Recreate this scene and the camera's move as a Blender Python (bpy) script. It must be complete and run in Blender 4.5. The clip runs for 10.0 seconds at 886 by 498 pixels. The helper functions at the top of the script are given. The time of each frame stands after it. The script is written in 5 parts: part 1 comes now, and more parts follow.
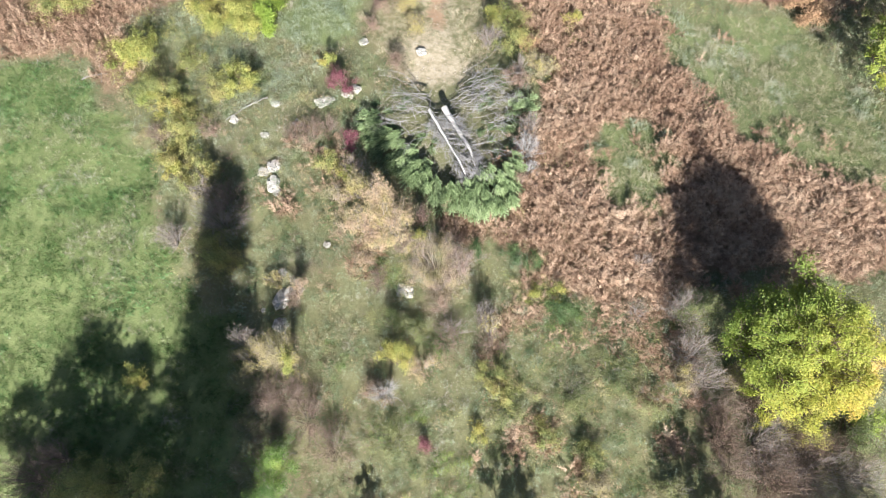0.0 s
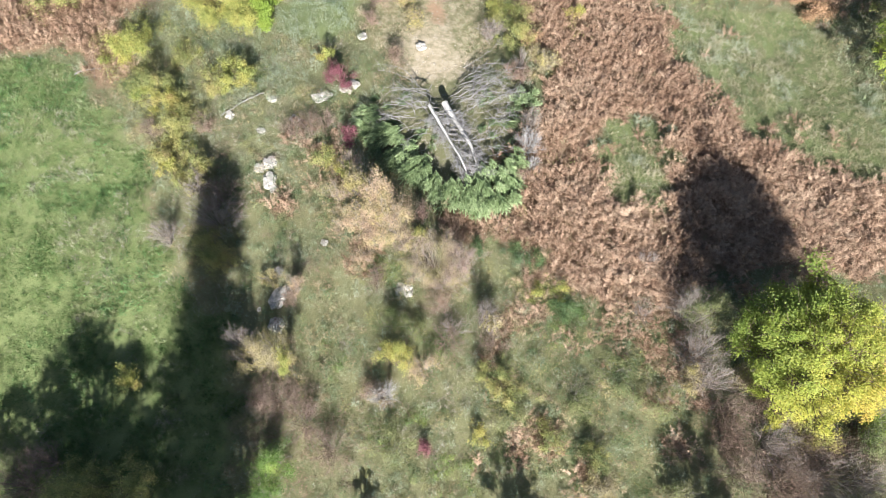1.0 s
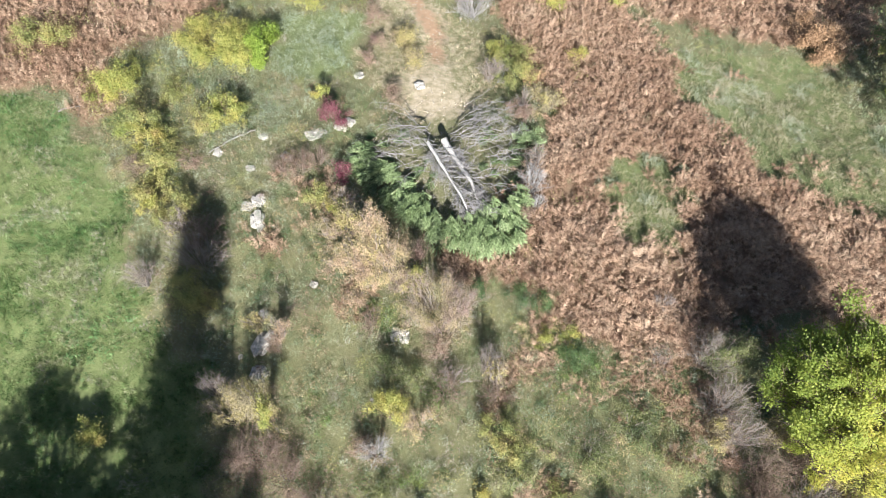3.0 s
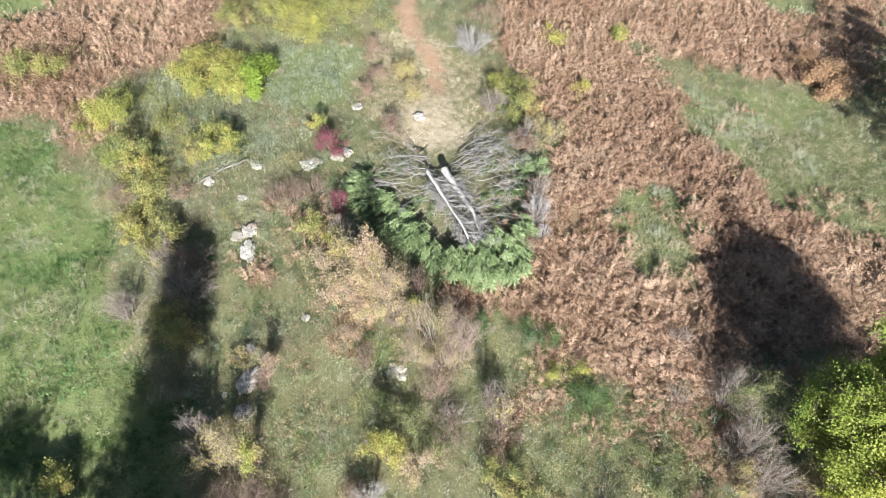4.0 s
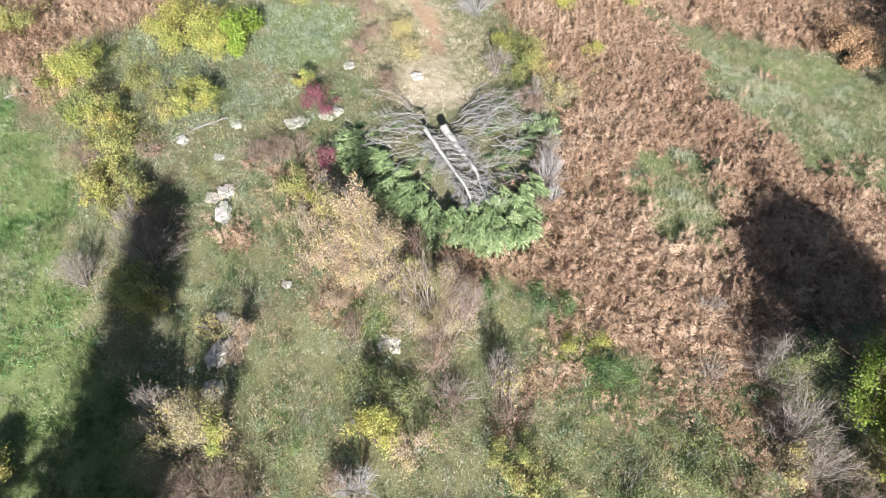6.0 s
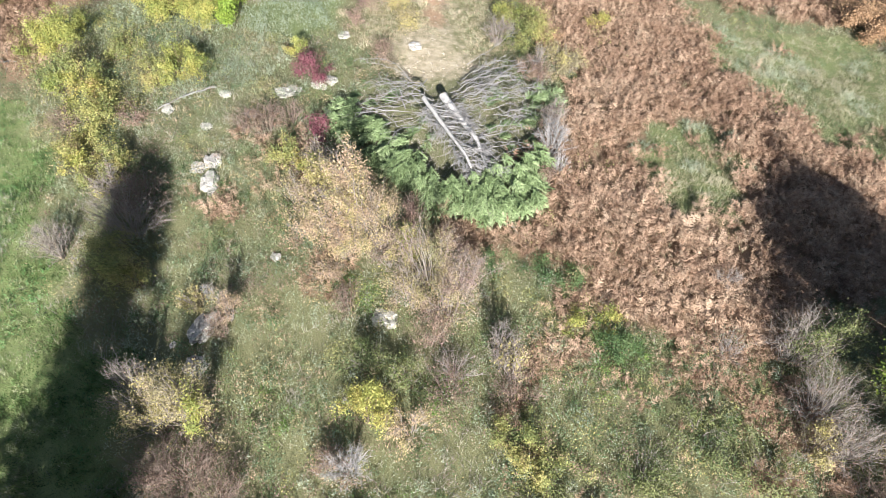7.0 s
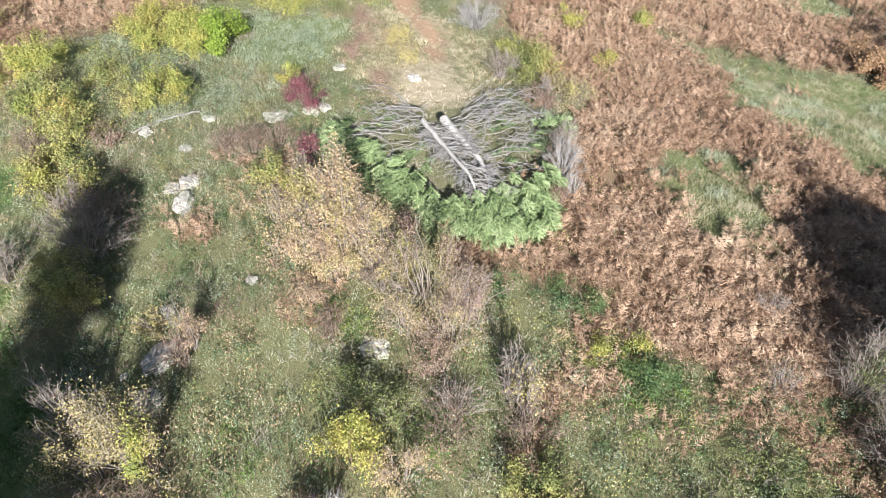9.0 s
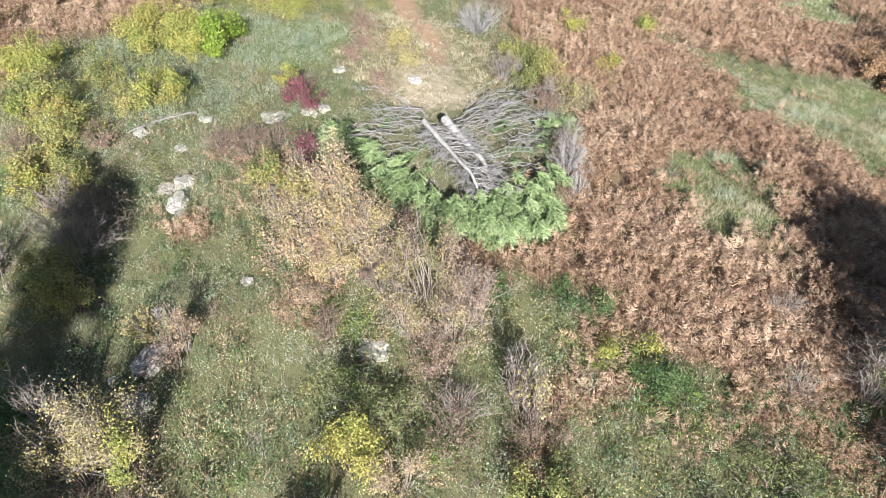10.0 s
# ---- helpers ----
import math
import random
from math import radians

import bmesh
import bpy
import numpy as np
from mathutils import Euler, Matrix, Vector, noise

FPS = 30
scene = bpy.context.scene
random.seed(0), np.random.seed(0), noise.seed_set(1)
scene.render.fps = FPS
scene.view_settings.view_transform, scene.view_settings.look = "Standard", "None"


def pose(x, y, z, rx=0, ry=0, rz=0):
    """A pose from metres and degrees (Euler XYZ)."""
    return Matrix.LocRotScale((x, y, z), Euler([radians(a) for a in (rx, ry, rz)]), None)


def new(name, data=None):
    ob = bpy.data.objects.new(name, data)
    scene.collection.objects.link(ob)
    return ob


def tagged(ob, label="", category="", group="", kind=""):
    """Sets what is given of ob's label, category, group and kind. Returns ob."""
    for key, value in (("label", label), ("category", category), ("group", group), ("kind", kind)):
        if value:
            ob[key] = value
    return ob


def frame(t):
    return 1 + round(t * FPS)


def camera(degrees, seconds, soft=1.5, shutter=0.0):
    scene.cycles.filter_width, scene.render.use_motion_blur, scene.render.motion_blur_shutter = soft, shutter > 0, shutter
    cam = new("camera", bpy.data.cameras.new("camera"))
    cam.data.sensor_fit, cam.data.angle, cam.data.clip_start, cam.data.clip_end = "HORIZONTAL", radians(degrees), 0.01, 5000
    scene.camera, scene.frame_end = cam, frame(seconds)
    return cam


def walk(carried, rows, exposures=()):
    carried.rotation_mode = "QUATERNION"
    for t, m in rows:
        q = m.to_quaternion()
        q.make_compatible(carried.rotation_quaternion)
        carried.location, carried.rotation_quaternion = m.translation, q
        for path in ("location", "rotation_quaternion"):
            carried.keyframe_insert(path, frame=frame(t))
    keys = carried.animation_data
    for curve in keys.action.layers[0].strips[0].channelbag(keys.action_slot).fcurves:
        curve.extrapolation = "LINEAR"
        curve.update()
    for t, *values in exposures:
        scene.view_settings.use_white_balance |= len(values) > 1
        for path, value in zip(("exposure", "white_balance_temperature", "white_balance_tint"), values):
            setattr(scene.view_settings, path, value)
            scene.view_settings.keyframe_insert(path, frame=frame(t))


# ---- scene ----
cam = camera(68.0, 10.0, 0.9)
METRES, EYE, TILT, LEAN, TURN = 10.0, 19.5, -66.0, 0.0, 0.0
ROWS = [
    (0.0, 0.0, 0.0, 0.0, -0.0, 0.0, -0.0),
    (0.5, -0.001, 0.0253, -0.009, -0.01, -0.01, 0.01),
    (1.0, -0.0012, 0.0489, -0.0144, -0.01, 0.23, 0.01),
    (1.5, 0.0001, 0.0665, -0.0226, 0.01, 2.55, 0.0),
    (2.0, 0.0023, 0.0954, -0.0421, 0.03, 4.27, 0.02),
    (3.5, 0.0041, 0.2578, -0.1163, 0.1, 8.2, 0.02),
    (4.0, 0.0049, 0.3113, -0.1447, 0.13, 11.14, 0.02),
    (4.5, 0.0079, 0.3675, -0.1706, 0.15, 12.7, 0.03),
    (5.0, 0.0072, 0.4257, -0.1925, 0.16, 12.72, 0.02),
    (5.5, 0.0065, 0.4836, -0.2184, 0.18, 12.73, 0.02),
    (7.0, 0.0114, 0.6468, -0.2945, 0.27, 12.98, 0.0),
    (7.5, 0.0095, 0.7001, -0.3166, 0.31, 14.07, 0.0),
    (8.0, 0.01, 0.754, -0.3375, 0.33, 16.03, -0.02),
    (8.5, 0.0108, 0.8083, -0.3639, 0.35, 18.66, -0.03),
    (9.0, 0.0117, 0.8615, -0.3898, 0.36, 21.32, -0.03),
    (9.5, 0.009, 0.9043, -0.4047, 0.39, 22.73, -0.01),
    (10.0, 0.0088, 0.9108, -0.4027, 0.4, 22.71, -0.02),
]
walk(cam, [(t, pose(0, 0, EYE, TILT, LEAN, TURN) @ pose(METRES * x, METRES * y, METRES * z, 90 + pitch, roll, yaw)) for t, x, y, z, yaw, pitch, roll in ROWS],
     [(0.0, 1.73), (2.0, 1.68), (4.5, 1.63), (7.5, 1.60), (10.0, 1.46)])

# ---- daylight: a low autumn sun behind the camera, clear sky ----
SUN_ELEVATION = radians(29)
SUN_FROM = Vector((0.11, -1.0, 0)).normalized() * math.cos(SUN_ELEVATION) + Vector((0, 0, math.sin(SUN_ELEVATION)))
world = bpy.data.worlds.new("sky")
scene.world = world
world.use_nodes = True
sky = world.node_tree.nodes.new("ShaderNodeTexSky")
sky.sky_type = "NISHITA"
sky.sun_disc = False
sky.sun_elevation = SUN_ELEVATION
sky.sun_rotation = math.atan2(SUN_FROM.x, SUN_FROM.y)
world.node_tree.nodes["Background"].inputs["Strength"].default_value = 0.040
world.node_tree.links.new(sky.outputs[0], world.node_tree.nodes["Background"].inputs["Color"])
sun = new("sun", bpy.data.lights.new("sun", "SUN"))
sun.data.energy, sun.data.angle, sun.data.color = 5.0, radians(0.6), (1.0, 0.96, 0.9)
sun.rotation_euler = SUN_FROM.to_track_quat("Z", "Y").to_euler()

# ---- materials ----


def ramp_nodes(tree, colours, factor):
    ramp = tree.nodes.new("ShaderNodeValToRGB")
    ramp.color_ramp.interpolation = "LINEAR"
    el = ramp.color_ramp.elements
    for i, c in enumerate(colours):
        e = el[i] if i < 2 else el.new(1.0)
        e.position = i / (len(colours) - 1)
        e.color = (*c, 1)
    for i, c in enumerate(colours):
        el[i].position = i / (len(colours) - 1)
        el[i].color = (*c, 1)
    tree.links.new(factor, ramp.inputs[0])
    return ramp.outputs[0]


def math_node(tree, op, a, b):
    n = tree.nodes.new("ShaderNodeMath")
    n.operation = op
    for k, v in ((0, a), (1, b)):
        if isinstance(v, (int, float)):
            n.inputs[k].default_value = v
        else:
            tree.links.new(v, n.inputs[k])
    return n.outputs[0]


def noise_node(tree, scale, detail=4.0, rough=0.6):
    co = tree.nodes.new("ShaderNodeNewGeometry")
    n = tree.nodes.new("ShaderNodeTexNoise")
    n.inputs["Scale"].default_value, n.inputs["Detail"].default_value, n.inputs["Roughness"].default_value = scale, detail, rough
    tree.links.new(co.outputs["Position"], n.inputs["Vector"])
    return n.outputs["Fac"]


def mix_colour(tree, fac, a, b, mode="MIX"):
    m = tree.nodes.new("ShaderNodeMix")
    m.data_type, m.blend_type = "RGBA", mode
    for k, v in ((0, fac), (6, a), (7, b)):
        if isinstance(v, tuple):
            m.inputs[k].default_value = (*v, 1)
        elif isinstance(v, (int, float)):
            m.inputs[k].default_value = v
        else:
            tree.links.new(v, m.inputs[k])
    return m.outputs[2]


def leaf_material(name, colours, rough=0.55, through_light=0.25, patch=0.6, value=0.26, grey_part=0.18):
    """Leaves and blades: colour from the plant's own tint, the single leaf and a metre-wide drift."""
    m = bpy.data.materials.new(name)
    m.use_nodes = True
    t = m.node_tree
    p = t.nodes["Principled BSDF"]
    tint = t.nodes.new("ShaderNodeAttribute")
    tint.attribute_name = "tint"
    geo = t.nodes.new("ShaderNodeNewGeometry")
    f = math_node(t, "ADD", math_node(t, "MULTIPLY", tint.outputs["Fac"], 0.8), math_node(t, "MULTIPLY", geo.outputs["Random Per Island"], 0.2))
    drift = math_node(t, "MULTIPLY", math_node(t, "SUBTRACT", math_node(t, "ADD", math_node(t, "MULTIPLY", noise_node(t, 1.0, 3.0), 0.45), math_node(t, "MULTIPLY", noise_node(t, 6.5, 2.0), 0.55)), 0.5), patch * 2.3)
    grey = [sum(c) / 3 for c in colours]
    col = ramp_nodes(t, [tuple((1 - grey_part) * k + grey_part * g for k in c) for c, g in zip(colours, grey)], math_node(t, "ADD", f, drift))
    # single leaves differ in lightness
    wn = t.nodes.new("ShaderNodeTexWhiteNoise")
    wn.noise_dimensions = "1D"
    t.links.new(geo.outputs["Random Per Island"], wn.inputs["W"])
    bright = math_node(t, "ADD", math_node(t, "MULTIPLY", wn.outputs["Value"], value * 2), 1 - value)
    hsv = t.nodes.new("ShaderNodeHueSaturation")
    t.links.new(bright, hsv.inputs["Value"])
    t.links.new(col, hsv.inputs["Color"])
    t.links.new(hsv.outputs[0], p.inputs["Base Color"])
    p.inputs["Roughness"].default_value = rough
    p.inputs["Specular IOR Level"].default_value = 0.3
    if through_light:
        tr = t.nodes.new("ShaderNodeBsdfTranslucent")
        t.links.new(hsv.outputs[0], tr.inputs["Color"])
        mx = t.nodes.new("ShaderNodeMixShader")
        mx.inputs[0].default_value = through_light
        t.links.new(p.outputs[0], mx.inputs[1])
        t.links.new(tr.outputs[0], mx.inputs[2])
        t.links.new(mx.outputs[0], t.nodes["Material Output"].inputs["Surface"])
    return m


def solid_material(name, colours, scale, rough=0.8, bump=0.3, fine=40.0):
    m = bpy.data.materials.new(name)
    m.use_nodes = True
    t = m.node_tree
    p = t.nodes["Principled BSDF"]
    big, small = noise_node(t, scale, 5.0), noise_node(t, fine, 5.0, 0.7)
    f = math_node(t, "ADD", math_node(t, "MULTIPLY", big, 1.1), math_node(t, "MULTIPLY", math_node(t, "SUBTRACT", small, 0.5), 0.9))
    t.links.new(ramp_nodes(t, colours, math_node(t, "SUBTRACT", f, 0.1)), p.inputs["Base Color"])
    p.inputs["Roughness"].default_value = rough
    b = t.nodes.new("ShaderNodeBump")
    b.inputs["Strength"].default_value, b.inputs["Distance"].default_value = bump, 0.02
    t.links.new(small, b.inputs["Height"])
    t.links.new(b.outputs[0], p.inputs["Normal"])
    return m


YELLOW = leaf_material("leaf_yellow", [(0.15, 0.20, 0.05), (0.26, 0.30, 0.07), (0.37, 0.38, 0.09), (0.44, 0.40, 0.10), (0.38, 0.28, 0.11)], patch=0.9, value=0.22, grey_part=0.12, through_light=0.35)
PALE_YELLOW = leaf_material("leaf_pale_yellow", [(0.20, 0.18, 0.11), (0.32, 0.27, 0.16), (0.38, 0.34, 0.11), (0.32, 0.25, 0.17), (0.19, 0.14, 0.12)], patch=0.8, grey_part=0.1, value=0.35)
GREEN = leaf_material("leaf_bright_green", [(0.11, 0.19, 0.03), (0.19, 0.28, 0.04), (0.28, 0.35, 0.06)], grey_part=0.05)
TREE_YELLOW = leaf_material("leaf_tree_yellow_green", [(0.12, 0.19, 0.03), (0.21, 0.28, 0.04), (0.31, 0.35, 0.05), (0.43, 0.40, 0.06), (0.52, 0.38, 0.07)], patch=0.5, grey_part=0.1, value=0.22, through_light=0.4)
OLIVE = leaf_material("leaf_olive", [(0.10, 0.14, 0.045), (0.19, 0.23, 0.07), (0.31, 0.33, 0.09), (0.39, 0.35, 0.10), (0.26, 0.19, 0.10)], patch=0.8, value=0.32, through_light=0.35)
DULL_GREEN = leaf_material("leaf_dull_green", [(0.07, 0.11, 0.03), (0.14, 0.18, 0.06), (0.22, 0.25, 0.08), (0.30, 0.29, 0.14)])
FRESH_GREEN = leaf_material("leaf_fresh_green", [(0.05, 0.11, 0.035), (0.09, 0.17, 0.05), (0.18, 0.24, 0.07)], grey_part=0.22)
PATCH_GREEN = leaf_material("leaf_patch_green", [(0.06, 0.13, 0.03), (0.12, 0.22, 0.045), (0.20, 0.30, 0.06), (0.32, 0.36, 0.08)], grey_part=0.1)
CRIMSON = leaf_material("leaf_crimson", [(0.12, 0.032, 0.05), (0.21, 0.055, 0.085), (0.31, 0.12, 0.14)])
FADED_RED = leaf_material("leaf_faded_red", [(0.15, 0.10, 0.085), (0.25, 0.155, 0.125), (0.31, 0.22, 0.15), (0.21, 0.19, 0.11)], patch=0.8)
TAN = leaf_material("leaf_tan", [(0.24, 0.17, 0.12), (0.36, 0.255, 0.175), (0.44, 0.325, 0.215), (0.43, 0.36, 0.16), (0.26, 0.25, 0.13)], patch=1.0, value=0.25, grey_part=0.12)
MIXED = leaf_material("leaf_mixed", [(0.21, 0.135, 0.13), (0.31, 0.215, 0.19), (0.34, 0.26, 0.20), (0.38, 0.31, 0.14), (0.21, 0.22, 0.11)], patch=1.0, value=0.28, grey_part=0.1)
GOLD = leaf_material("leaf_gold", [(0.27, 0.27, 0.06), (0.42, 0.35, 0.06), (0.50, 0.36, 0.07), (0.48, 0.28, 0.07)], through_light=0.35)
ORANGE = leaf_material("leaf_orange", [(0.28, 0.17, 0.09), (0.38, 0.23, 0.12), (0.45, 0.30, 0.17)])
BRACKEN = leaf_material("bracken_brown", [(0.225, 0.128, 0.078), (0.335, 0.208, 0.134), (0.42, 0.282, 0.188), (0.475, 0.342, 0.24)], rough=0.7, patch=1.0, value=0.18, through_light=0.3)
MEADOW_GRASS = leaf_material("grass_meadow", [(0.03, 0.075, 0.018), (0.08, 0.16, 0.04), (0.145, 0.235, 0.07), (0.225, 0.285, 0.115), (0.34, 0.355, 0.22)], patch=1.3, grey_part=0.12, value=0.35)
LUSH_GRASS = leaf_material("grass_lush", [(0.06, 0.15, 0.045), (0.10, 0.22, 0.07), (0.17, 0.30, 0.11)], patch=1.0, value=0.3, grey_part=0.1)
ROUGH_GRASS = leaf_material("grass_rough", [(0.06, 0.11, 0.04), (0.15, 0.215, 0.095), (0.25, 0.305, 0.165), (0.37, 0.385, 0.27)], patch=1.2, grey_part=0.15, value=0.35)
PALE_GRASS = leaf_material("grass_pale", [(0.14, 0.15, 0.075), (0.23, 0.235, 0.12), (0.30, 0.295, 0.165), (0.37, 0.35, 0.23)], patch=1.1, grey_part=0.2, value=0.3)
GREY_HERB = leaf_material("herb_grey_green", [(0.155, 0.215, 0.135), (0.245, 0.315, 0.21), (0.33, 0.39, 0.275), (0.37, 0.41, 0.30)], patch=0.8)
WEEDS = leaf_material("weed_leaves", [(0.055, 0.11, 0.045), (0.135, 0.215, 0.105), (0.225, 0.31, 0.17), (0.29, 0.34, 0.225), (0.31, 0.28, 0.20)], patch=1.0, through_light=0.35, value=0.32)
LITTER = leaf_material("fallen_leaves", [(0.26, 0.17, 0.09), (0.38, 0.27, 0.15), (0.46, 0.36, 0.20), (0.48, 0.38, 0.10)], through_light=0.0)
GREY_STALK = leaf_material("grey_stalks", [(0.17, 0.14, 0.13), (0.29, 0.25, 0.23), (0.42, 0.38, 0.35)], through_light=0.0, patch=0.8)
STRAW = leaf_material("dry_stalks", [(0.27, 0.21, 0.125), (0.38, 0.305, 0.19), (0.45, 0.38, 0.265)], through_light=0.0)
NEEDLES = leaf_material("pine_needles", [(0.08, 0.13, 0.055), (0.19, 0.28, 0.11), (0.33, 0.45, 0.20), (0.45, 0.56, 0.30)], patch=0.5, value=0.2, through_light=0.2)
DARK_NEEDLES = leaf_material("spruce_needles", [(0.03, 0.06, 0.03), (0.05, 0.09, 0.04), (0.07, 0.11, 0.05)])
BARK = solid_material("bark_brown", [(0.07, 0.05, 0.035), (0.14, 0.10, 0.075), (0.22, 0.17, 0.13)], 3.0)
TWIG_GREY = solid_material("twig_grey_brown", [(0.15, 0.13, 0.12), (0.26, 0.23, 0.215), (0.37, 0.34, 0.325)], 4.0)
TWIG_RED = solid_material("twig_reddish", [(0.12, 0.085, 0.07), (0.21, 0.16, 0.135), (0.30, 0.25, 0.22)], 4.0)
TWIG_PALE = solid_material("twig_pale_grey", [(0.20, 0.19, 0.195), (0.32, 0.31, 0.315), (0.44, 0.42, 0.425)], 4.0)
STALK = solid_material("green_stalk", [(0.10, 0.14, 0.05), (0.16, 0.20, 0.08)], 4.0)
TRUNK_WOOD = solid_material("weathered_trunk", [(0.18, 0.17, 0.165), (0.42, 0.41, 0.41), (0.60, 0.59, 0.59)], 9.0, 0.75, 0.9, 70.0)
DEAD_WOOD = solid_material("weathered_grey_wood", [(0.11, 0.107, 0.107), (0.235, 0.23, 0.235), (0.42, 0.415, 0.425)], 5.0, 0.75, 0.5, 60.0)
CUT_WOOD = solid_material("cut_wood", [(0.16, 0.13, 0.10), (0.30, 0.25, 0.19)], 8.0)
PEBBLE = solid_material("pebble", [(0.22, 0.19, 0.15), (0.36, 0.32, 0.26), (0.50, 0.46, 0.39)], 9.0)
LIMESTONE = solid_material("limestone", [(0.10, 0.10, 0.095), (0.36, 0.345, 0.325), (0.66, 0.635, 0.60)], 6.0, 0.9, 0.9, 16.0)


def ground_material():
    """Soil and matted dead grass, with bare pale earth where the mask says so."""
    m = bpy.data.materials.new("ground_soil")
    m.use_nodes = True
    t = m.node_tree
    p = t.nodes["Principled BSDF"]
    big, mid, fine = noise_node(t, 0.6, 4.0), noise_node(t, 4.0, 5.0), noise_node(t, 45.0, 4.0, 0.7)
    base = ramp_nodes(t, [(0.06, 0.065, 0.032), (0.12, 0.13, 0.062), (0.18, 0.17, 0.09), (0.24, 0.20, 0.12)], math_node(t, "ADD", math_node(t, "MULTIPLY", big, 0.5), math_node(t, "MULTIPLY", fine, 0.5)))
    earth = ramp_nodes(t, [(0.25, 0.20, 0.14), (0.40, 0.34, 0.25), (0.56, 0.50, 0.41)], math_node(t, "ADD", math_node(t, "MULTIPLY", mid, 0.6), math_node(t, "MULTIPLY", fine, 0.4)))
    green = ramp_nodes(t, [(0.085, 0.115, 0.04), (0.145, 0.18, 0.07), (0.21, 0.23, 0.105)], math_node(t, "ADD", math_node(t, "MULTIPLY", mid, 0.5), math_node(t, "MULTIPLY", fine, 0.5)))
    brown = ramp_nodes(t, [(0.12, 0.08, 0.052), (0.22, 0.15, 0.10), (0.33, 0.235, 0.155)], math_node(t, "ADD", math_node(t, "MULTIPLY", mid, 0.5), math_node(t, "MULTIPLY", fine, 0.5)))
    track = ramp_nodes(t, [(0.20, 0.13, 0.085), (0.33, 0.22, 0.145), (0.44, 0.31, 0.215)], math_node(t, "ADD", math_node(t, "MULTIPLY", mid, 0.5), math_node(t, "MULTIPLY", fine, 0.5)))
    col = base
    for layer, attr in ((green, "turf"), (brown, "fern"), (earth, "bare"), (track, "track")):
        a = t.nodes.new("ShaderNodeAttribute")
        a.attribute_name = attr
        f = math_node(t, "ADD", a.outputs["Fac"], math_node(t, "MULTIPLY", math_node(t, "SUBTRACT", mid, 0.5), 0.9))
        f = math_node(t, "MULTIPLY", math_node(t, "SUBTRACT", f, 0.35), 3.0)
        f.node.use_clamp = True
        col = mix_colour(t, f, col, layer)
    t.links.new(col, p.inputs["Base Color"])
    p.inputs["Roughness"].default_value = 0.95
    b = t.nodes.new("ShaderNodeBump")
    b.inputs["Strength"].default_value, b.inputs["Distance"].default_value = 0.8, 0.04
    t.links.new(fine, b.inputs["Height"])
    t.links.new(b.outputs[0], p.inputs["Normal"])
    return m


GROUND = ground_material()

# ---- mesh building ----
rng = np.random.default_rng(7)
UP = np.array([0.0, 0.0, 1.0])


def unit(v):
    return v / np.maximum(np.linalg.norm(v, axis=-1, keepdims=True), 1e-9)


def mesh_object(name, verts, faces, material, parent=None, label="", tint=None, smooth=False, attrs=None):
    """One mesh object from arrays: verts (n, 3), faces (m, 3 or 4)."""
    me = bpy.data.meshes.new(name)
    verts, faces = np.asarray(verts, np.float32), np.asarray(faces, np.int32)
    k = faces.shape[1]
    me.vertices.add(len(verts))
    me.vertices.foreach_set("co", verts.ravel())
    me.loops.add(faces.size)
    me.loops.foreach_set("vertex_index", faces.ravel())
    me.polygons.add(len(faces))
    me.polygons.foreach_set("loop_start", np.arange(0, faces.size, k, dtype=np.int32))
    me.polygons.foreach_set("loop_total", np.full(len(faces), k, np.int32))
    if smooth:
        me.polygons.foreach_set("use_smooth", np.ones(len(faces), bool))
    me.update(calc_edges=True)
    found = dict(attrs or {})
    if tint is not None:
        found["tint"] = tint
    for key, val in found.items():
        me.attributes.new(key, "FLOAT", "POINT").data.foreach_set("value", np.asarray(val, np.float32))
    me.materials.append(material)
    ob = new(name, me)
    if parent is not None:
        ob.parent = parent
    if label:
        ob["label"] = label
    return ob


def leaf_quads(p, normal, size, width=0.6, fold=0.12, along=None):
    """Small folded leaves: base, two sides and a tip each."""
    n = len(p)
    normal = unit(normal)
    a = rng.normal(size=(n, 3)) if along is None else along
    a = unit(a - (a * normal).sum(1, keepdims=True) * normal)
    b = np.cross(normal, a)
    s = np.broadcast_to(np.asarray(size, float), (n,))[:, None]
    v = np.stack([p, p + a * s * 0.45 + b * s * width / 2 + normal * s * fold, p + a * s, p + a * s * 0.45 - b * s * width / 2 + normal * s * fold], 1)
    return v.reshape(-1, 3), np.arange(4 * n).reshape(n, 4)


def blades(p, tip, width):
    """Grass blades: a triangle each, from p to tip."""
    n = len(p)
    d = tip - p
    side = unit(np.cross(d, rng.normal(size=(n, 3)))) * np.broadcast_to(np.asarray(width, float), (n,))[:, None] / 2
    return np.stack([p - side, p + side, tip], 1).reshape(-1, 3), np.arange(3 * n).reshape(n, 3)


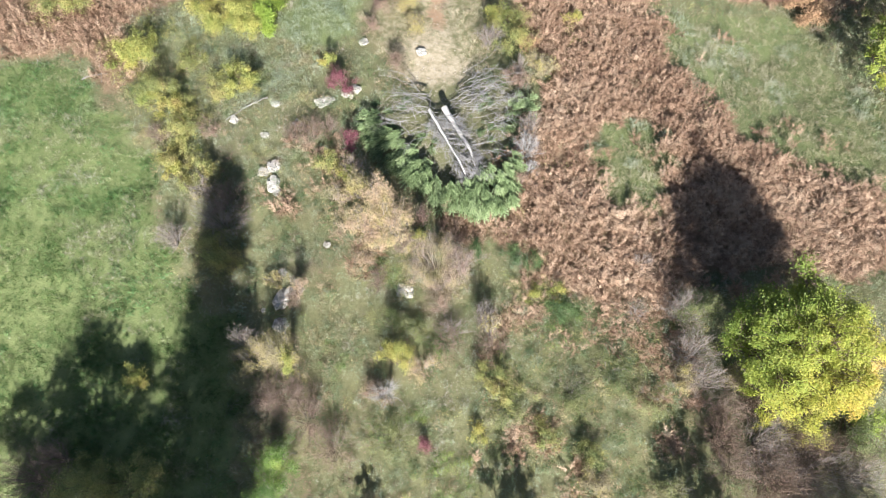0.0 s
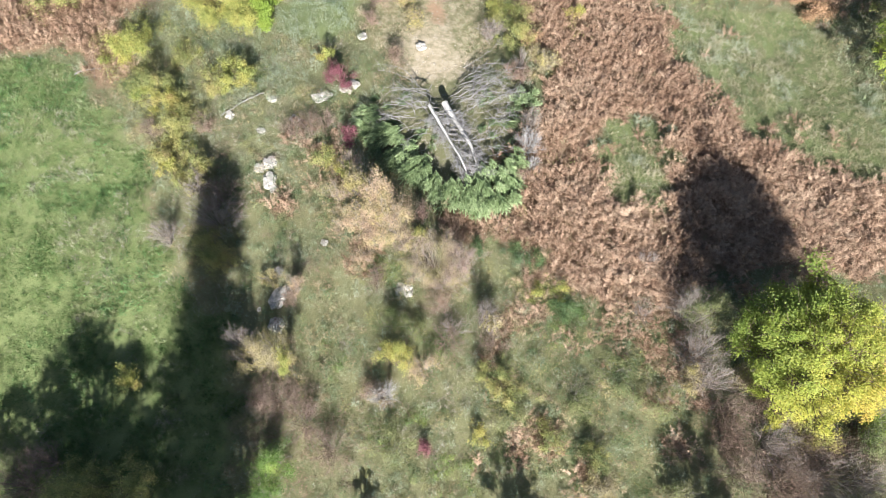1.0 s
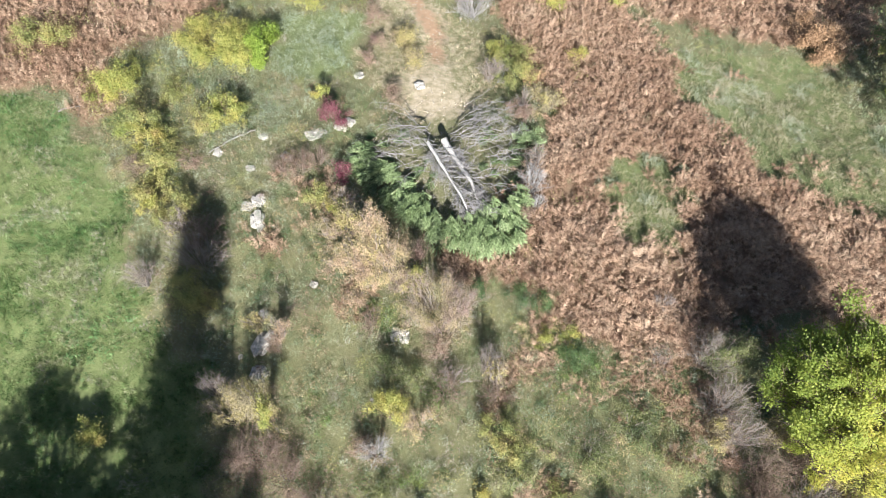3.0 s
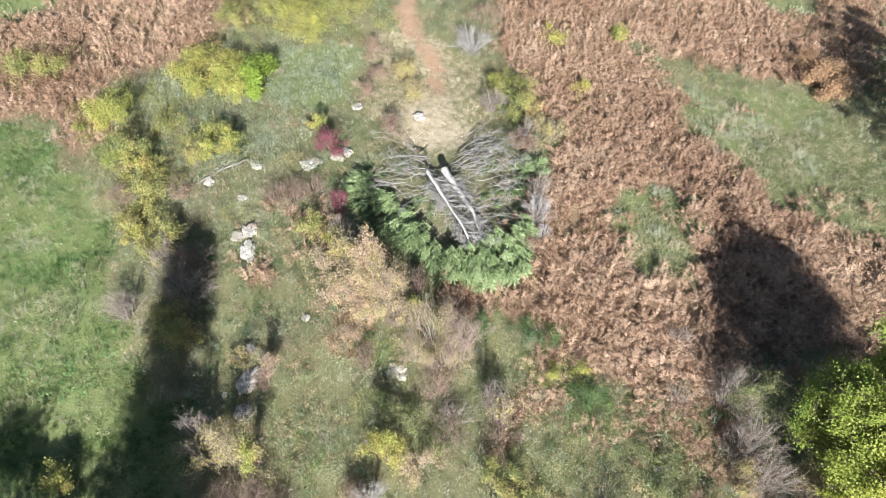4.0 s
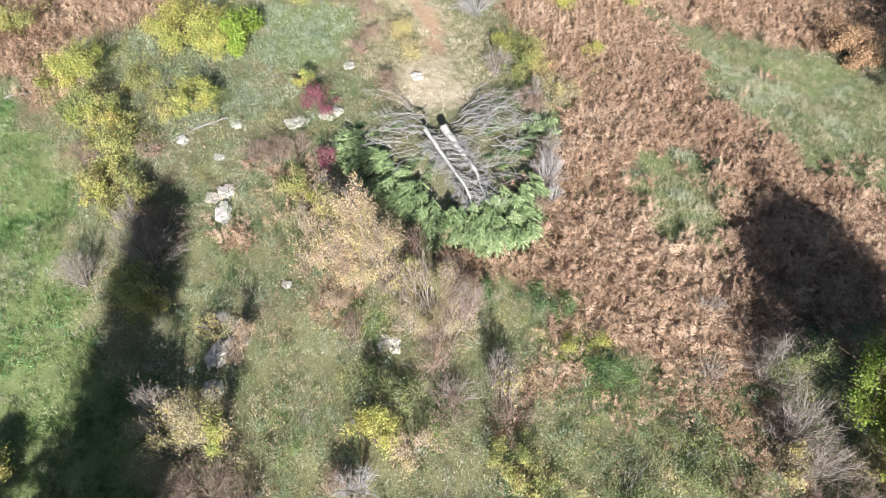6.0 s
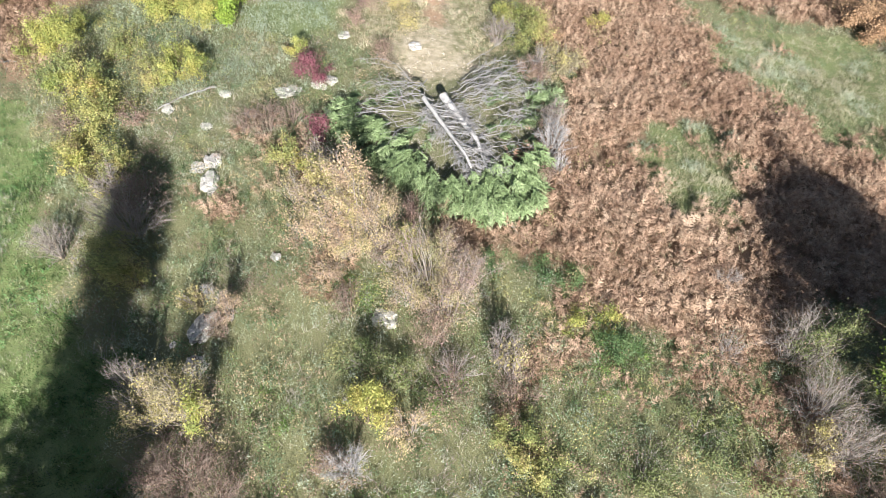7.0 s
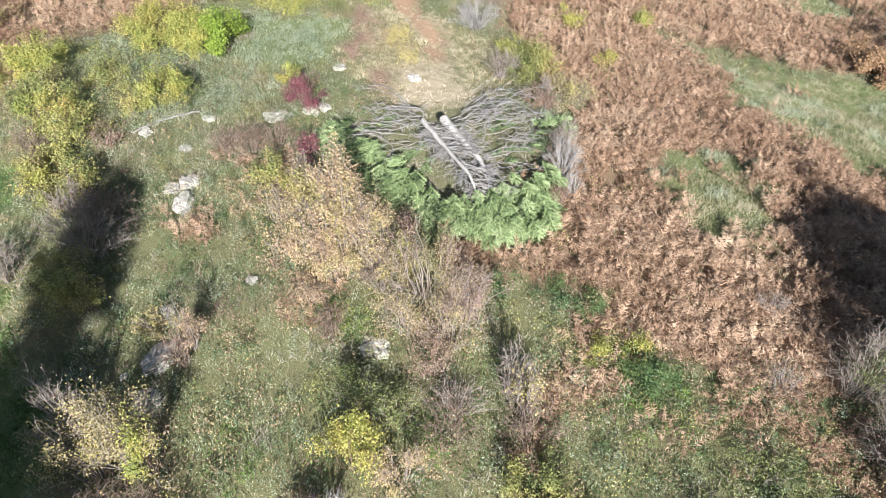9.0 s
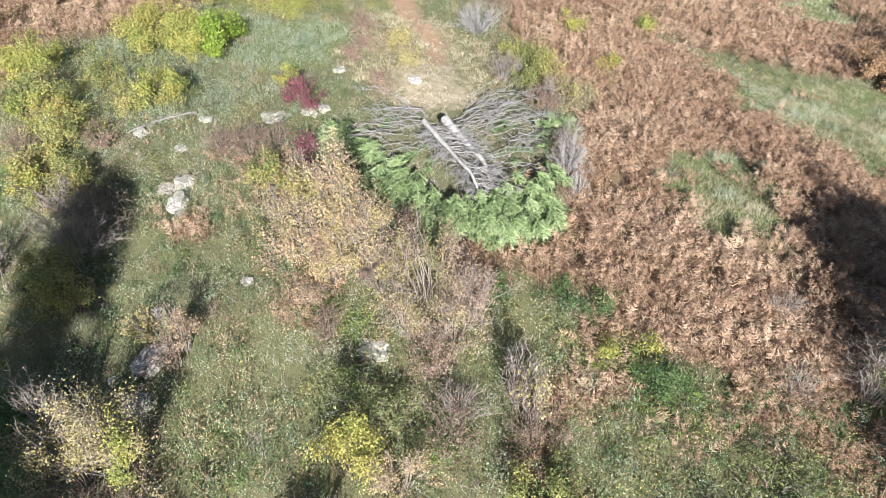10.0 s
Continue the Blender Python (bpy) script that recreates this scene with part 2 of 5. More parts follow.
def tubes(paths, r0, r1, sides=4):
    """Tapered twigs: paths (n, k, 3), radii at base and tip."""
    n, k, _ = paths.shape
    tang = unit(np.gradient(paths, axis=1))
    ref = np.where(np.abs(tang[..., 2:3]) > 0.9, np.array([1.0, 0, 0]), UP)
    u = unit(np.cross(tang, ref))
    w = np.cross(tang, u)
    f = np.linspace(0, 1, k)[None, :, None]
    r = np.broadcast_to(np.asarray(r0, float), (n,))[:, None, None] * (1 - f) + np.broadcast_to(np.asarray(r1, float), (n,))[:, None, None] * f
    ang = np.arange(sides) * 2 * math.pi / sides
    v = paths[:, :, None] + r[:, :, None] * (u[:, :, None] * np.cos(ang)[None, None, :, None] + w[:, :, None] * np.sin(ang)[None, None, :, None])
    idx = np.arange(n * k * sides).reshape(n, k, sides)
    a, b = idx[:, :-1], idx[:, 1:]
    q = np.stack([a, np.roll(a, -1, 2), np.roll(b, -1, 2), b], -1).reshape(-1, 4)
    last = idx[:, -1]
    first = idx[:, 0, ::-1]
    if sides == 4:
        q = np.concatenate([q, last, first])
    return v.reshape(-1, 3), q


def bends(a, b, lift, k=5, wobble=0.0):
    """Curved lines from a to b, bulging by lift."""
    f = np.linspace(0, 1, k)[None, :, None]
    line = a[:, None] * (1 - f) + b[:, None] * f + (4 * f * (1 - f)) * lift[:, None]
    if wobble:
        line[:, 1:] += rng.normal(size=(len(a), k - 1, 3)) * wobble
    return line


def joined(pieces):
    vs, fs, o = [], [], 0
    for v, f in pieces:
        vs.append(v)
        fs.append(f + o)
        o += len(v)
    return np.concatenate(vs), np.concatenate(fs)


WAVES = [(rng.normal(size=2), rng.uniform(0, 6.28)) for _ in range(48)]


def drift(x, y, scale, first=0, count=8):
    """Smooth random field about -1 to 1; scale is its wave in metres."""
    s = 0
    for (k, ph) in WAVES[first:first + count]:
        s = s + np.sin((x * k[0] + y * k[1]) * 5.0 / scale + ph)
    return s / math.sqrt(count) * 0.8


CELLS = np.random.default_rng(21).uniform(-1, 1, (512, 512))


def mottle(x, y, scale, seed=0):
    """Uneven blotches, about -1 to 1, with no direction of their own; scale is the width of a blotch in metres."""
    total = 0
    for weight, width, shift in ((0.75, scale, 0.0), (0.45, scale * 0.47, 91.7)):
        u, v = x / width + 53.9 * seed + shift + 200, y / width + 31.3 * seed + shift + 200
        i, j = np.floor(u).astype(int), np.floor(v).astype(int)
        f, g = u - i, v - j
        f, g = f * f * (3 - 2 * f), g * g * (3 - 2 * g)
        a, b, c, d = (CELLS[(i + m) % 512, (j + n) % 512] for m, n in ((0, 0), (1, 0), (0, 1), (1, 1)))
        total = total + weight * ((a * (1 - f) + b * f) * (1 - g) + (c * (1 - f) + d * f) * g)
    return total * 1.25


def inside(poly, x, y):
    c = np.zeros(x.shape, bool)
    for (x0, y0), (x1, y1) in zip(poly, poly[1:] + poly[:1]):
        if y0 != y1:
            c ^= ((y0 > y) != (y1 > y)) & (x < (x1 - x0) * (y - y0) / (y1 - y0) + x0)
    return c


# ---- plan: what grows where, in metres ----
MEADOW = [(-15.3, 14.9), (-13.5, 15.2), (-12.3, 14.4), (-10.8, 12.9), (-9.3, 11.4), (-9.2, 9.1), (-8.0, 8.2), (-7.6, 6.6), (-6.1, 6.2), (-5.8, 2.0), (-5.8, -14), (-32, -14), (-32, 15.1)]
BRACKEN_MAIN = [(2.8, 24.0), (7.4, 21.9), (8.9, 18.8), (9.1, 16.1), (10.1, 14.5), (11.7, 12.9), (14.2, 11.8), (18, 9.5), (14.1, 8.1), (9.1, 7.8), (6.8, 6.5), (4.7, 6.6), (3.8, 7.6), (1.7, 8.4), (-0.3, 9.0), (-0.4, 9.6), (1.8, 9.9), (3.1, 13.1), (3.8, 16.2), (2.1, 20.3)]
GRASS_GAP = [(5.1, 12.2), (5.9, 13.6), (8.1, 13.5), (8.0, 11.6), (6.8, 9.9), (5.3, 10.3)]
GRASS_RIGHT = [(7.4, 21.9), (8.6, 19.8), (11.2, 20.2), (14.6, 20.4), (15.8, 19.3), (15.7, 17.2), (17.5, 15.2), (18, 9.5), (14.2, 11.8), (11.7, 12.9), (10.1, 14.5), (9.1, 16.1), (8.9, 18.8)]
BRACKEN_FAR = [(2.7, 36.0), (26.0, 36.0), (18, 21.5), (16.9, 20.5), (13.9, 21.2), (10.8, 21.3), (8.8, 21.7), (8.1, 22.7), (5.6, 20.8), (3.9, 19.8), (2.2, 21.6)]
GRASS_FAR_GAP = [(14.2, 28.5), (17.8, 30.0), (17.5, 26.8), (16.0, 25.7), (15.0, 26.6)]
BRACKEN_LEFT = [(-21, 18.3), (-16.0, 20.4), (-14.5, 22.3), (-13.6, 30), (-8.6, 30.0), (-7.2, 21.3), (-8.3, 20.3), (-9.1, 19.3), (-9.7, 18.1), (-11.5, 17.1), (-10.7, 14.6), (-11.8, 13.8), (-12.6, 15.5), (-21, 15.7)]
BARE = [(-1.5, 14.6), (-1.5, 15.5), (-1.1, 16.8), (-0.4, 17.2), (0.1, 16.8), (0.7, 16.2), (0.9, 15.2), (0.5, 14.4), (-0.4, 14.3)]
PATH = [(-2.3, 34), (-1.1, 34), (-0.9, 21.7), (0.3, 17.9), (0.9, 16.1), (0.1, 15.7), (-0.8, 19.5), (-1.7, 21.9)]
LAWN_FAR = [(-25, 18.6), (-16.0, 20.4), (-14.5, 22.4), (-14.0, 32), (-25, 32)]
PINE_FLOOR = [(-2.3, 14.0), (-0.8, 14.3), (1.2, 15.0), (2.6, 14.3), (2.5, 10.2), (1.6, 9.6), (0.0, 9.6), (-1.5, 10.6), (-2.6, 11.9)]
MOSSY = [(-6.2, 20.1), (-3.2, 20.2), (-2.7, 17.2), (-4.1, 16.2), (-5.8, 16.5)]

YELLOW_BRUSH = [(-12.1, 16.6), (-10.5, 17.6), (-8.7, 15.7), (-7.9, 13.0), (-7.4, 10.4), (-8.9, 10.2), (-10.2, 12.8), (-11.5, 14.6)]
PALE_HERBS = [(-7.6, 26.0), (-2.4, 26.0), (-1.8, 21.5), (-2.9, 19.9), (-6.9, 20.2)]
MIXED_HERBS = [(-10.0, 17.6), (-5.6, 16.7), (-4.0, 15.3), (-5.2, 13.8), (-7.1, 13.2), (-8.6, 15.1)]
DRY_HERBS = [(-3.1, 21.4), (-1.8, 21.5), (1.6, 19.8), (2.2, 16.3), (1.0, 15.2), (-1.6, 14.6), (-3.0, 16.6)]
OLIVE_BROWN = [(2.3, 7.6), (4.3, 6.7), (7.2, 6.5), (7.6, 3.0), (5, 0), (0.8, 2.0), (1.3, 5.3)]
LOWER_LEFT = [(-4.7, 5.8), (-2.9, 5.0), (-1.9, 2.9), (-1.5, 0), (-5.4, 0), (-5.4, 4.0)]

# small patches within the undergrowth
BROWN_PATCHES = [
    [(-5.2, 13.0), (-3.8, 12.7), (-3.0, 10.5), (-3.3, 9.3), (-4.2, 10.5), (-4.9, 11.7)],
    [(-3.0, 8.9), (-2.0, 8.7), (-2.0, 7.4), (-2.9, 7.6)],
    [(-6.0, 10.2), (-4.8, 10.5), (-4.6, 9.3), (-5.8, 9.3)],
    [(2.7, 8.0), (6.8, 8.5), (6.5, 6.3), (5.8, 5.6), (4.2, 5.6), (3.9, 6.7), (2.7, 7.4)],
    [(2.1, 6.6), (2.9, 6.6), (2.7, 5.5), (2.0, 5.5)],
]
GREEN_PATCHES = [
    [(3.0, 7.2), (3.9, 7.1), (4.4, 5.7), (3.5, 5.2), (2.7, 5.6)],
    [(-3.3, 5.6), (-2.5, 5.5), (-2.6, 4.6), (-3.3, 4.7)],
    [(-0.4, 5.4), (0.3, 5.4), (0.3, 4.6), (-0.4, 4.7)],
    [(-2.2, 8.1), (-1.0, 8.2), (-1.0, 7.5), (-1.9, 7.3)],
    [(-1.9, 3.8), (-0.6, 3.6), (-0.5, 2.4), (-2.0, 2.6)],
    [(-0.2, 2.2), (1.0, 2.2), (1.0, 0.6), (-0.4, 0.6)],
]


def ground_height(x, y):
    """A gentle rise that falls away to the right."""
    xc, yc = np.clip(x, -11.0, 13.0), np.clip(y, 1.0, 18.0)
    z = -0.324 + 0.00736 * xc + 0.18642 * yc - 0.00384 * xc * xc - 0.0065 * xc * yc - 0.00851 * yc * yc
    far = np.clip(np.abs(x - xc), 0, 60) * np.sign(x - xc)
    return z - 0.06 * far - 0.06 * np.clip(y - 18.0, 0, 40) + 0.05 * drift(x, y, 3.0, 8)


def at(x, y):
    return float(ground_height(np.array(float(x)), np.array(float(y))))


def zone(x, y, rag=0.35):
    """0 undergrowth, 1 meadow, 2 bracken, 3 pale grass, 4 bare earth, 5 far lawn, 6 grey-green herbs, 7 under the pines, 8 dry ground."""
    jx, jy = x + rag * drift(x, y, 1.2, 0), y + rag * drift(x, y, 1.2, 16)
    z = np.zeros(x.shape, int)
    for k, poly in ((1, MEADOW), (5, LAWN_FAR), (2, BRACKEN_FAR), (2, BRACKEN_LEFT), (2, BRACKEN_MAIN), (3, GRASS_RIGHT), (3, GRASS_GAP), (3, GRASS_FAR_GAP), (6, MOSSY), (8, DRY_HERBS), (4, PATH), (4, BARE), (7, PINE_FLOOR)):
        z[inside(poly, jx, jy)] = k
    return z


def scatter(per_m2, zones, x0=-22, x1=26, y0=0.2, y1=34.0, rag=0.35, within=None, patchy=None):
    """Random places on the ground within the given zones."""
    n = int((x1 - x0) * (y1 - y0) * per_m2)
    x, y = rng.uniform(x0, x1, n), rng.uniform(y0, y1, n)
    keep = np.abs(x - 0.06 * y) < 14.5 + 0.32 * np.maximum(y, 0)
    keep &= rng.random(n) < np.clip(1.35 - y / 30.0, 0.3, 1)
    keep &= y < 26.0 + 0.3 * np.maximum(x, 0)
    x, y = x[keep], y[keep]
    ok = np.isin(zone(x, y, rag), zones)
    if within:
        ok &= inside(within, x + 0.35 * mottle(x, y, 0.7, 19), y + 0.35 * mottle(x, y, 0.7, 23))
    if patchy:
        ok &= mottle(x, y, patchy[0], patchy[1]) + 0.2 * rng.normal(size=len(x)) > patchy[2]
    x, y = x[ok], y[ok]
    return np.stack([x, y, ground_height(x, y)], 1)


# ---- ground: one sheet to the horizon ----
def build_ground():
    out = np.geomspace(30, 2500, 26)
    xs = np.concatenate([-out[::-1], np.arange(-29.7, 29.8, 0.3), out])
    ys = np.concatenate([-out[::-1] + 8, np.arange(-21.7, 39.8, 0.3), out + 11])
    X, Y = np.meshgrid(xs, ys)
    x, y = X.ravel(), Y.ravel()
    z = ground_height(x, y) + 0.015 * drift(x, y, 0.9, 24)
    v = np.stack([x, y, z], 1)
    i = np.arange(len(v)).reshape(X.shape)
    f = np.stack([i[:-1, :-1], i[:-1, 1:], i[1:, 1:], i[1:, :-1]], -1).reshape(-1, 4)
    zn = zone(x, y)

    def soften(mask, passes=2):
        g = mask.reshape(X.shape).astype(float)
        for _ in range(passes):
            e = np.pad(g, 1, mode="edge")
            g = (e[1:-1, 1:-1] * 2 + e[:-2, 1:-1] + e[2:, 1:-1] + e[1:-1, :-2] + e[1:-1, 2:]) / 6
        return g.ravel()

    path = inside(PATH, x + 0.3 * drift(x, y, 1.2, 0), y)
    at_bare = np.where(zn == 4, np.where(path & (y > 18), 0.66, np.where(path, 0.5, 0.66)), 0.0)
    ground = mesh_object("ground", v, f, GROUND, smooth=True, attrs={"turf": soften(np.isin(zn, (1, 3, 5, 6)) * 0.9), "fern": soften(np.isin(zn, (2,)) * 0.9), "bare": soften(np.where(zn == 8, 0.42, at_bare), 3), "track": soften((path & (y > 17.5)) * 1.0)})
    tagged(ground, "rough autumn clearing of soil, matted grass and bare earth", "ground", kind="structure")


build_ground()


# ---- plants ----
def thing(name, label, category, x, y, z=None, group=""):
    ob = new(name)
    ob.empty_display_size = 0.2
    ob.location = (x, y, at(x, y) if z is None else z)
    return tagged(ob, label, category, group)


def shrub(name, label, category, x, y, r, h, leaf_mat, stem_mat, leaves, size, stems):
    """A many-stemmed shrub: stems and twigs as one part, leaves as another."""
    ob = thing(name, label, category, x, y)
    lop = rng.uniform(0.75, 1.25, 2)
    ang, rad = rng.uniform(0, 6.283, stems), np.sqrt(rng.random(stems)) * rng.uniform(0.6, 1.3, stems)
    tip = np.stack([np.cos(ang) * rad * r * lop[0], np.sin(ang) * rad * r * lop[1], h * (1 - 0.6 * np.clip(rad, 0, 1.1) ** 2) * rng.uniform(0.7, 1.12, stems)], 1)
    foot = np.stack([np.cos(ang) * rad * 0.2 * r, np.sin(ang) * rad * 0.2 * r, np.full(stems, -0.05)], 1)
    main = bends(foot, tip, np.array([0, 0, 0.12 * h]) + rng.normal(size=(stems, 3)) * 0.05 * r, 6, 0.02 * h)
    tw = 10 if leaves < 1000 and h >= 0.9 else 7 if h >= 0.9 else 5
    f = rng.uniform(0.35, 0.95, (stems, tw))
    i = (f * 5).astype(int)
    start = main[np.arange(stems)[:, None], i]
    start = start + (main[np.arange(stems)[:, None], i + 1] - start) * (f * 5 - i)[..., None]
    start = start.reshape(-1, 3)
    out = unit(start * np.array([1, 1, 0.3])) * 0.5 + rng.normal(size=start.shape) * 0.6 + np.array([0, 0, 0.45])
    ln = rng.uniform(0.16, 0.42, len(start)) * min(r, 1.0)
    end = start + unit(out) * ln[:, None]
    end[:, 2] = np.maximum(end[:, 2], 0.04)
    twig = bends(start, end, rng.normal(size=start.shape) * 0.04 * r, 3)
    th = 0.0045 + 0.0045 * h
    if y < 9:
        leaves, size = int(leaves * 1.35), size * 0.78
    if h >= 0.9:
        for k in range(stems):
            v, q = joined([tubes(main[k:k + 1], th, 0.003, 3), tubes(twig[k * tw:(k + 1) * tw], 0.0034, 0.0015, 3)])
            mesh_object("stem", v, q, stem_mat, ob)
    else:
        v, q = joined([tubes(main, th, 0.003, 3), tubes(twig, 0.0034, 0.0015, 3)])
        mesh_object("twig_tangle", v, q, stem_mat, ob)
    if leaves:
        every = np.concatenate([twig.reshape(-1, 3), twig[:, 1:].reshape(-1, 3), main[:, 4:].reshape(-1, 3)])
        # leaves gather on some shoots and leave others open
        shoot = rng.random(stems) ** 1.8
        owner = np.concatenate([np.repeat(np.arange(stems), tw * 3), np.repeat(np.arange(stems), tw * 2), np.repeat(np.arange(stems), 2)])
        weight = rng.random(len(every)) ** 2 * shoot[owner]
        j = rng.choice(len(every), leaves, p=weight / weight.sum())
        p = every[j] + rng.normal(size=(leaves, 3)) * (0.035 + 0.05 * r)
        p[:, 2] = np.maximum(p[:, 2], 0.02)
        nrm = unit(p * np.array([1, 1, 0.4])) * 0.6 + np.array([0, 0, 0.45]) + rng.normal(size=(leaves, 3)) * 0.65
        v, q = leaf_quads(p, nrm, size * rng.uniform(0.65, 1.3, leaves), 0.62)
        t = np.clip(0.5 + 0.2 * drift(p[:, 0] + x, p[:, 1] + y, 0.7, 32) + rng.uniform(-0.2, 0.2) + 0.5 * (rng.random(stems)[owner[j]] - 0.5), 0, 1)
        mesh_object("foliage", v, q, leaf_mat, ob, tint=np.repeat(t, 4))
    return ob


def broadleaf_tree(name, label, x, y, h, r, leaf_mat, leaves, size, clear=0.15, clumps=110, lean=0.0):
    """A trunk with limbs that end in leaf clumps; the clumps make an uneven dome with gaps. clear: where the crown begins, as a share of the height."""
    ob = thing(name, label, "tree", x, y)
    trunk = bends(np.array([[0, 0, -0.15]]), np.array([[0.06 * r, 0.03 * r, h * 0.75]]), np.array([[0.05 * r, -0.04 * r, 0]]), 8)
    tv, tq = tubes(trunk, 0.035 * h ** 0.8, 0.02, 8)
    mesh_object("trunk", tv, tq, BARK, ob, smooth=True)
    k = np.arange(clumps)
    up = 1 - 1.75 * (k + 0.5) / clumps
    ang = k * 2.39996 + rng.normal(size=clumps) * 0.15
    flat = np.sqrt(np.clip(1 - up ** 2, 0, 1))
    d = np.stack([np.cos(ang) * flat, np.sin(ang) * flat, up], 1)
    out = np.where(rng.random(clumps) < 0.8, rng.uniform(0.68, 1.12, clumps), rng.uniform(0.35, 0.7, clumps))
    out = np.where(d[:, 2] > 0.7, np.minimum(out, 0.95), out) * (1 + 0.1 * drift(d[:, 0] * 2 + x, d[:, 1] * 2 + d[:, 2] * 1.3 + y, 1.6, 8))
    mid, half = h * (1 + clear) / 2, h * (1 - clear) / 2 * 0.93
    centre = d * out[:, None] * np.array([r, r, half]) + np.array([0.05 * r, 0.03 * r, mid])
    centre[:, 1] += lean * (centre[:, 2] - mid)
    f = np.clip((centre[:, 2] - 0.35 * r) / (h * 0.75), 0.12, 0.97)
    start = trunk[0, 0] + (trunk[0, -1] - trunk[0, 0]) * f[:, None]
    limb = bends(start, centre, np.array([0, 0, -0.04 * h]) + rng.normal(size=(clumps, 3)) * 0.04 * r, 6, 0.012 * h)
    nb = 6
    bs = np.repeat(limb[:, 4], nb, 0)
    be = np.repeat(centre, nb, 0) + rng.normal(size=(clumps * nb, 3)) * 0.13 * r
    br = bends(bs, be, rng.normal(size=bs.shape) * 0.02 * r, 3)
    for i in range(clumps):
        v, q = joined([tubes(limb[i:i + 1], 0.006 * h, 0.006, 3), tubes(br[i * nb:(i + 1) * nb], 0.007, 0.003, 3)])
        mesh_object("limb", v, q, BARK, ob)
    own = rng.integers(0, clumps, leaves)
    wide = rng.uniform(0.05, 0.105, clumps)[own][:, None] * r
    p = centre[own] + rng.normal(size=(leaves, 3)) * wide * np.array([1, 1, 0.7])
    # each clump is a few flat sprays that face one way
    face = unit(d * 0.42 + np.array([0.05, -0.42, 0.5]) + rng.normal(size=(clumps, 3)) * 0.28)
    off = p - centre[own]
    p = p - face[own] * ((off * face[own]).sum(1) * 0.6)[:, None]
    nrm = face[own] + rng.normal(size=(leaves, 3)) * 0.4
    v, q = leaf_quads(p, nrm, size * rng.uniform(0.55, 1.35, leaves), 0.66)
    # leaf tint also carries light: yellower towards the sun, darker green behind
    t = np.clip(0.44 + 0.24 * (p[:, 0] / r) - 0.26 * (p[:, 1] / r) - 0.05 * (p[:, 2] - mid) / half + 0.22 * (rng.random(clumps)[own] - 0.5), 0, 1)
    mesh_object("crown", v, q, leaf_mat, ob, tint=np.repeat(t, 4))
    return ob


def spruce_tree(name, label, x, y, h, r, lean=0.0):
    ob = thing(name, label, "tree", x, y)
    tv, tq = tubes(bends(np.array([[0, 0, -0.2]]), np.array([[lean, 0, h]]), np.zeros((1, 3)), 10), 0.16, 0.015, 8)
    mesh_object("trunk", tv, tq, BARK, ob, smooth=True)
    n = 620
    z = h * (1 - rng.random(n) ** 0.8 * 0.94)
    reach = r * np.clip((1.02 - z / h) / 0.5, 0.05, 1) ** 0.6 * rng.uniform(0.7, 1.1, n)
    ang = rng.uniform(0, 6.283, n)
    a = np.stack([lean * z / h, np.zeros(n), z], 1)
    b = a + np.stack([np.cos(ang) * reach, np.sin(ang) * reach, -0.25 * reach], 1)
    bough = bends(a, b, np.array([0, 0, 0.08]) * reach[:, None], 6)
    v, q = tubes(bough, 0.018, 0.004)
    mesh_object("boughs", v, q, BARK, ob)
    per = 44
    f = rng.random((n, per)) ** 0.7
    p = a[:, None] + (b - a)[:, None] * f[..., None]
    p = (p + rng.normal(size=p.shape) * np.array([0.11, 0.11, 0.07])).reshape(-1, 3)
    v, q = leaf_quads(p, UP + rng.normal(size=p.shape) * 0.5, rng.uniform(0.14, 0.3, len(p)), 0.4)
    mesh_object("needles", v, q, DARK_NEEDLES, ob, tint=np.repeat(rng.random(len(p)), 4))
    return ob


# ---- felled pine tops ----
def spray(p, d, ln):
    """One bough: a drooping shoot and its side shoots, each a brush of needles that point forwards."""
    side = unit(np.cross(d, UP))
    starts, ways, lens = [p], [d], [ln]
    for f in (0.12, 0.35, 0.6):
        for s in (-1, 1):
            starts.append(p + d * ln * f + UP * (-0.16 * ln * f * f))
            ways.append(unit(d + side * s * rng.uniform(0.55, 0.9) + UP * rng.uniform(-0.15, 0.2)))
            lens.append(ln * (0.62 - 0.42 * f) * rng.uniform(0.8, 1.2))
    vs, ts = [], []
    for k, (q, w, m) in enumerate(zip(starts, ways, lens)):
        n = int(190 * m) + 14
        f = rng.random(n)[:, None]
        at_f = q + w * m * f + UP * (-0.16 * m * f * f)
        go = unit(w + rng.normal(size=(n, 3)) * 0.42 + UP * 0.12)
        v, _ = blades(at_f, at_f + go * rng.uniform(0.06, 0.11, (n, 1)), 0.017)
        vs.append(v)
        ts.append(np.repeat(np.clip(0.35 + 0.4 * f[:, 0] + rng.normal() * 0.15, 0, 1), 3))
    v = np.concatenate(vs)
    return v, np.arange(len(v)).reshape(-1, 3), np.concatenate(ts)


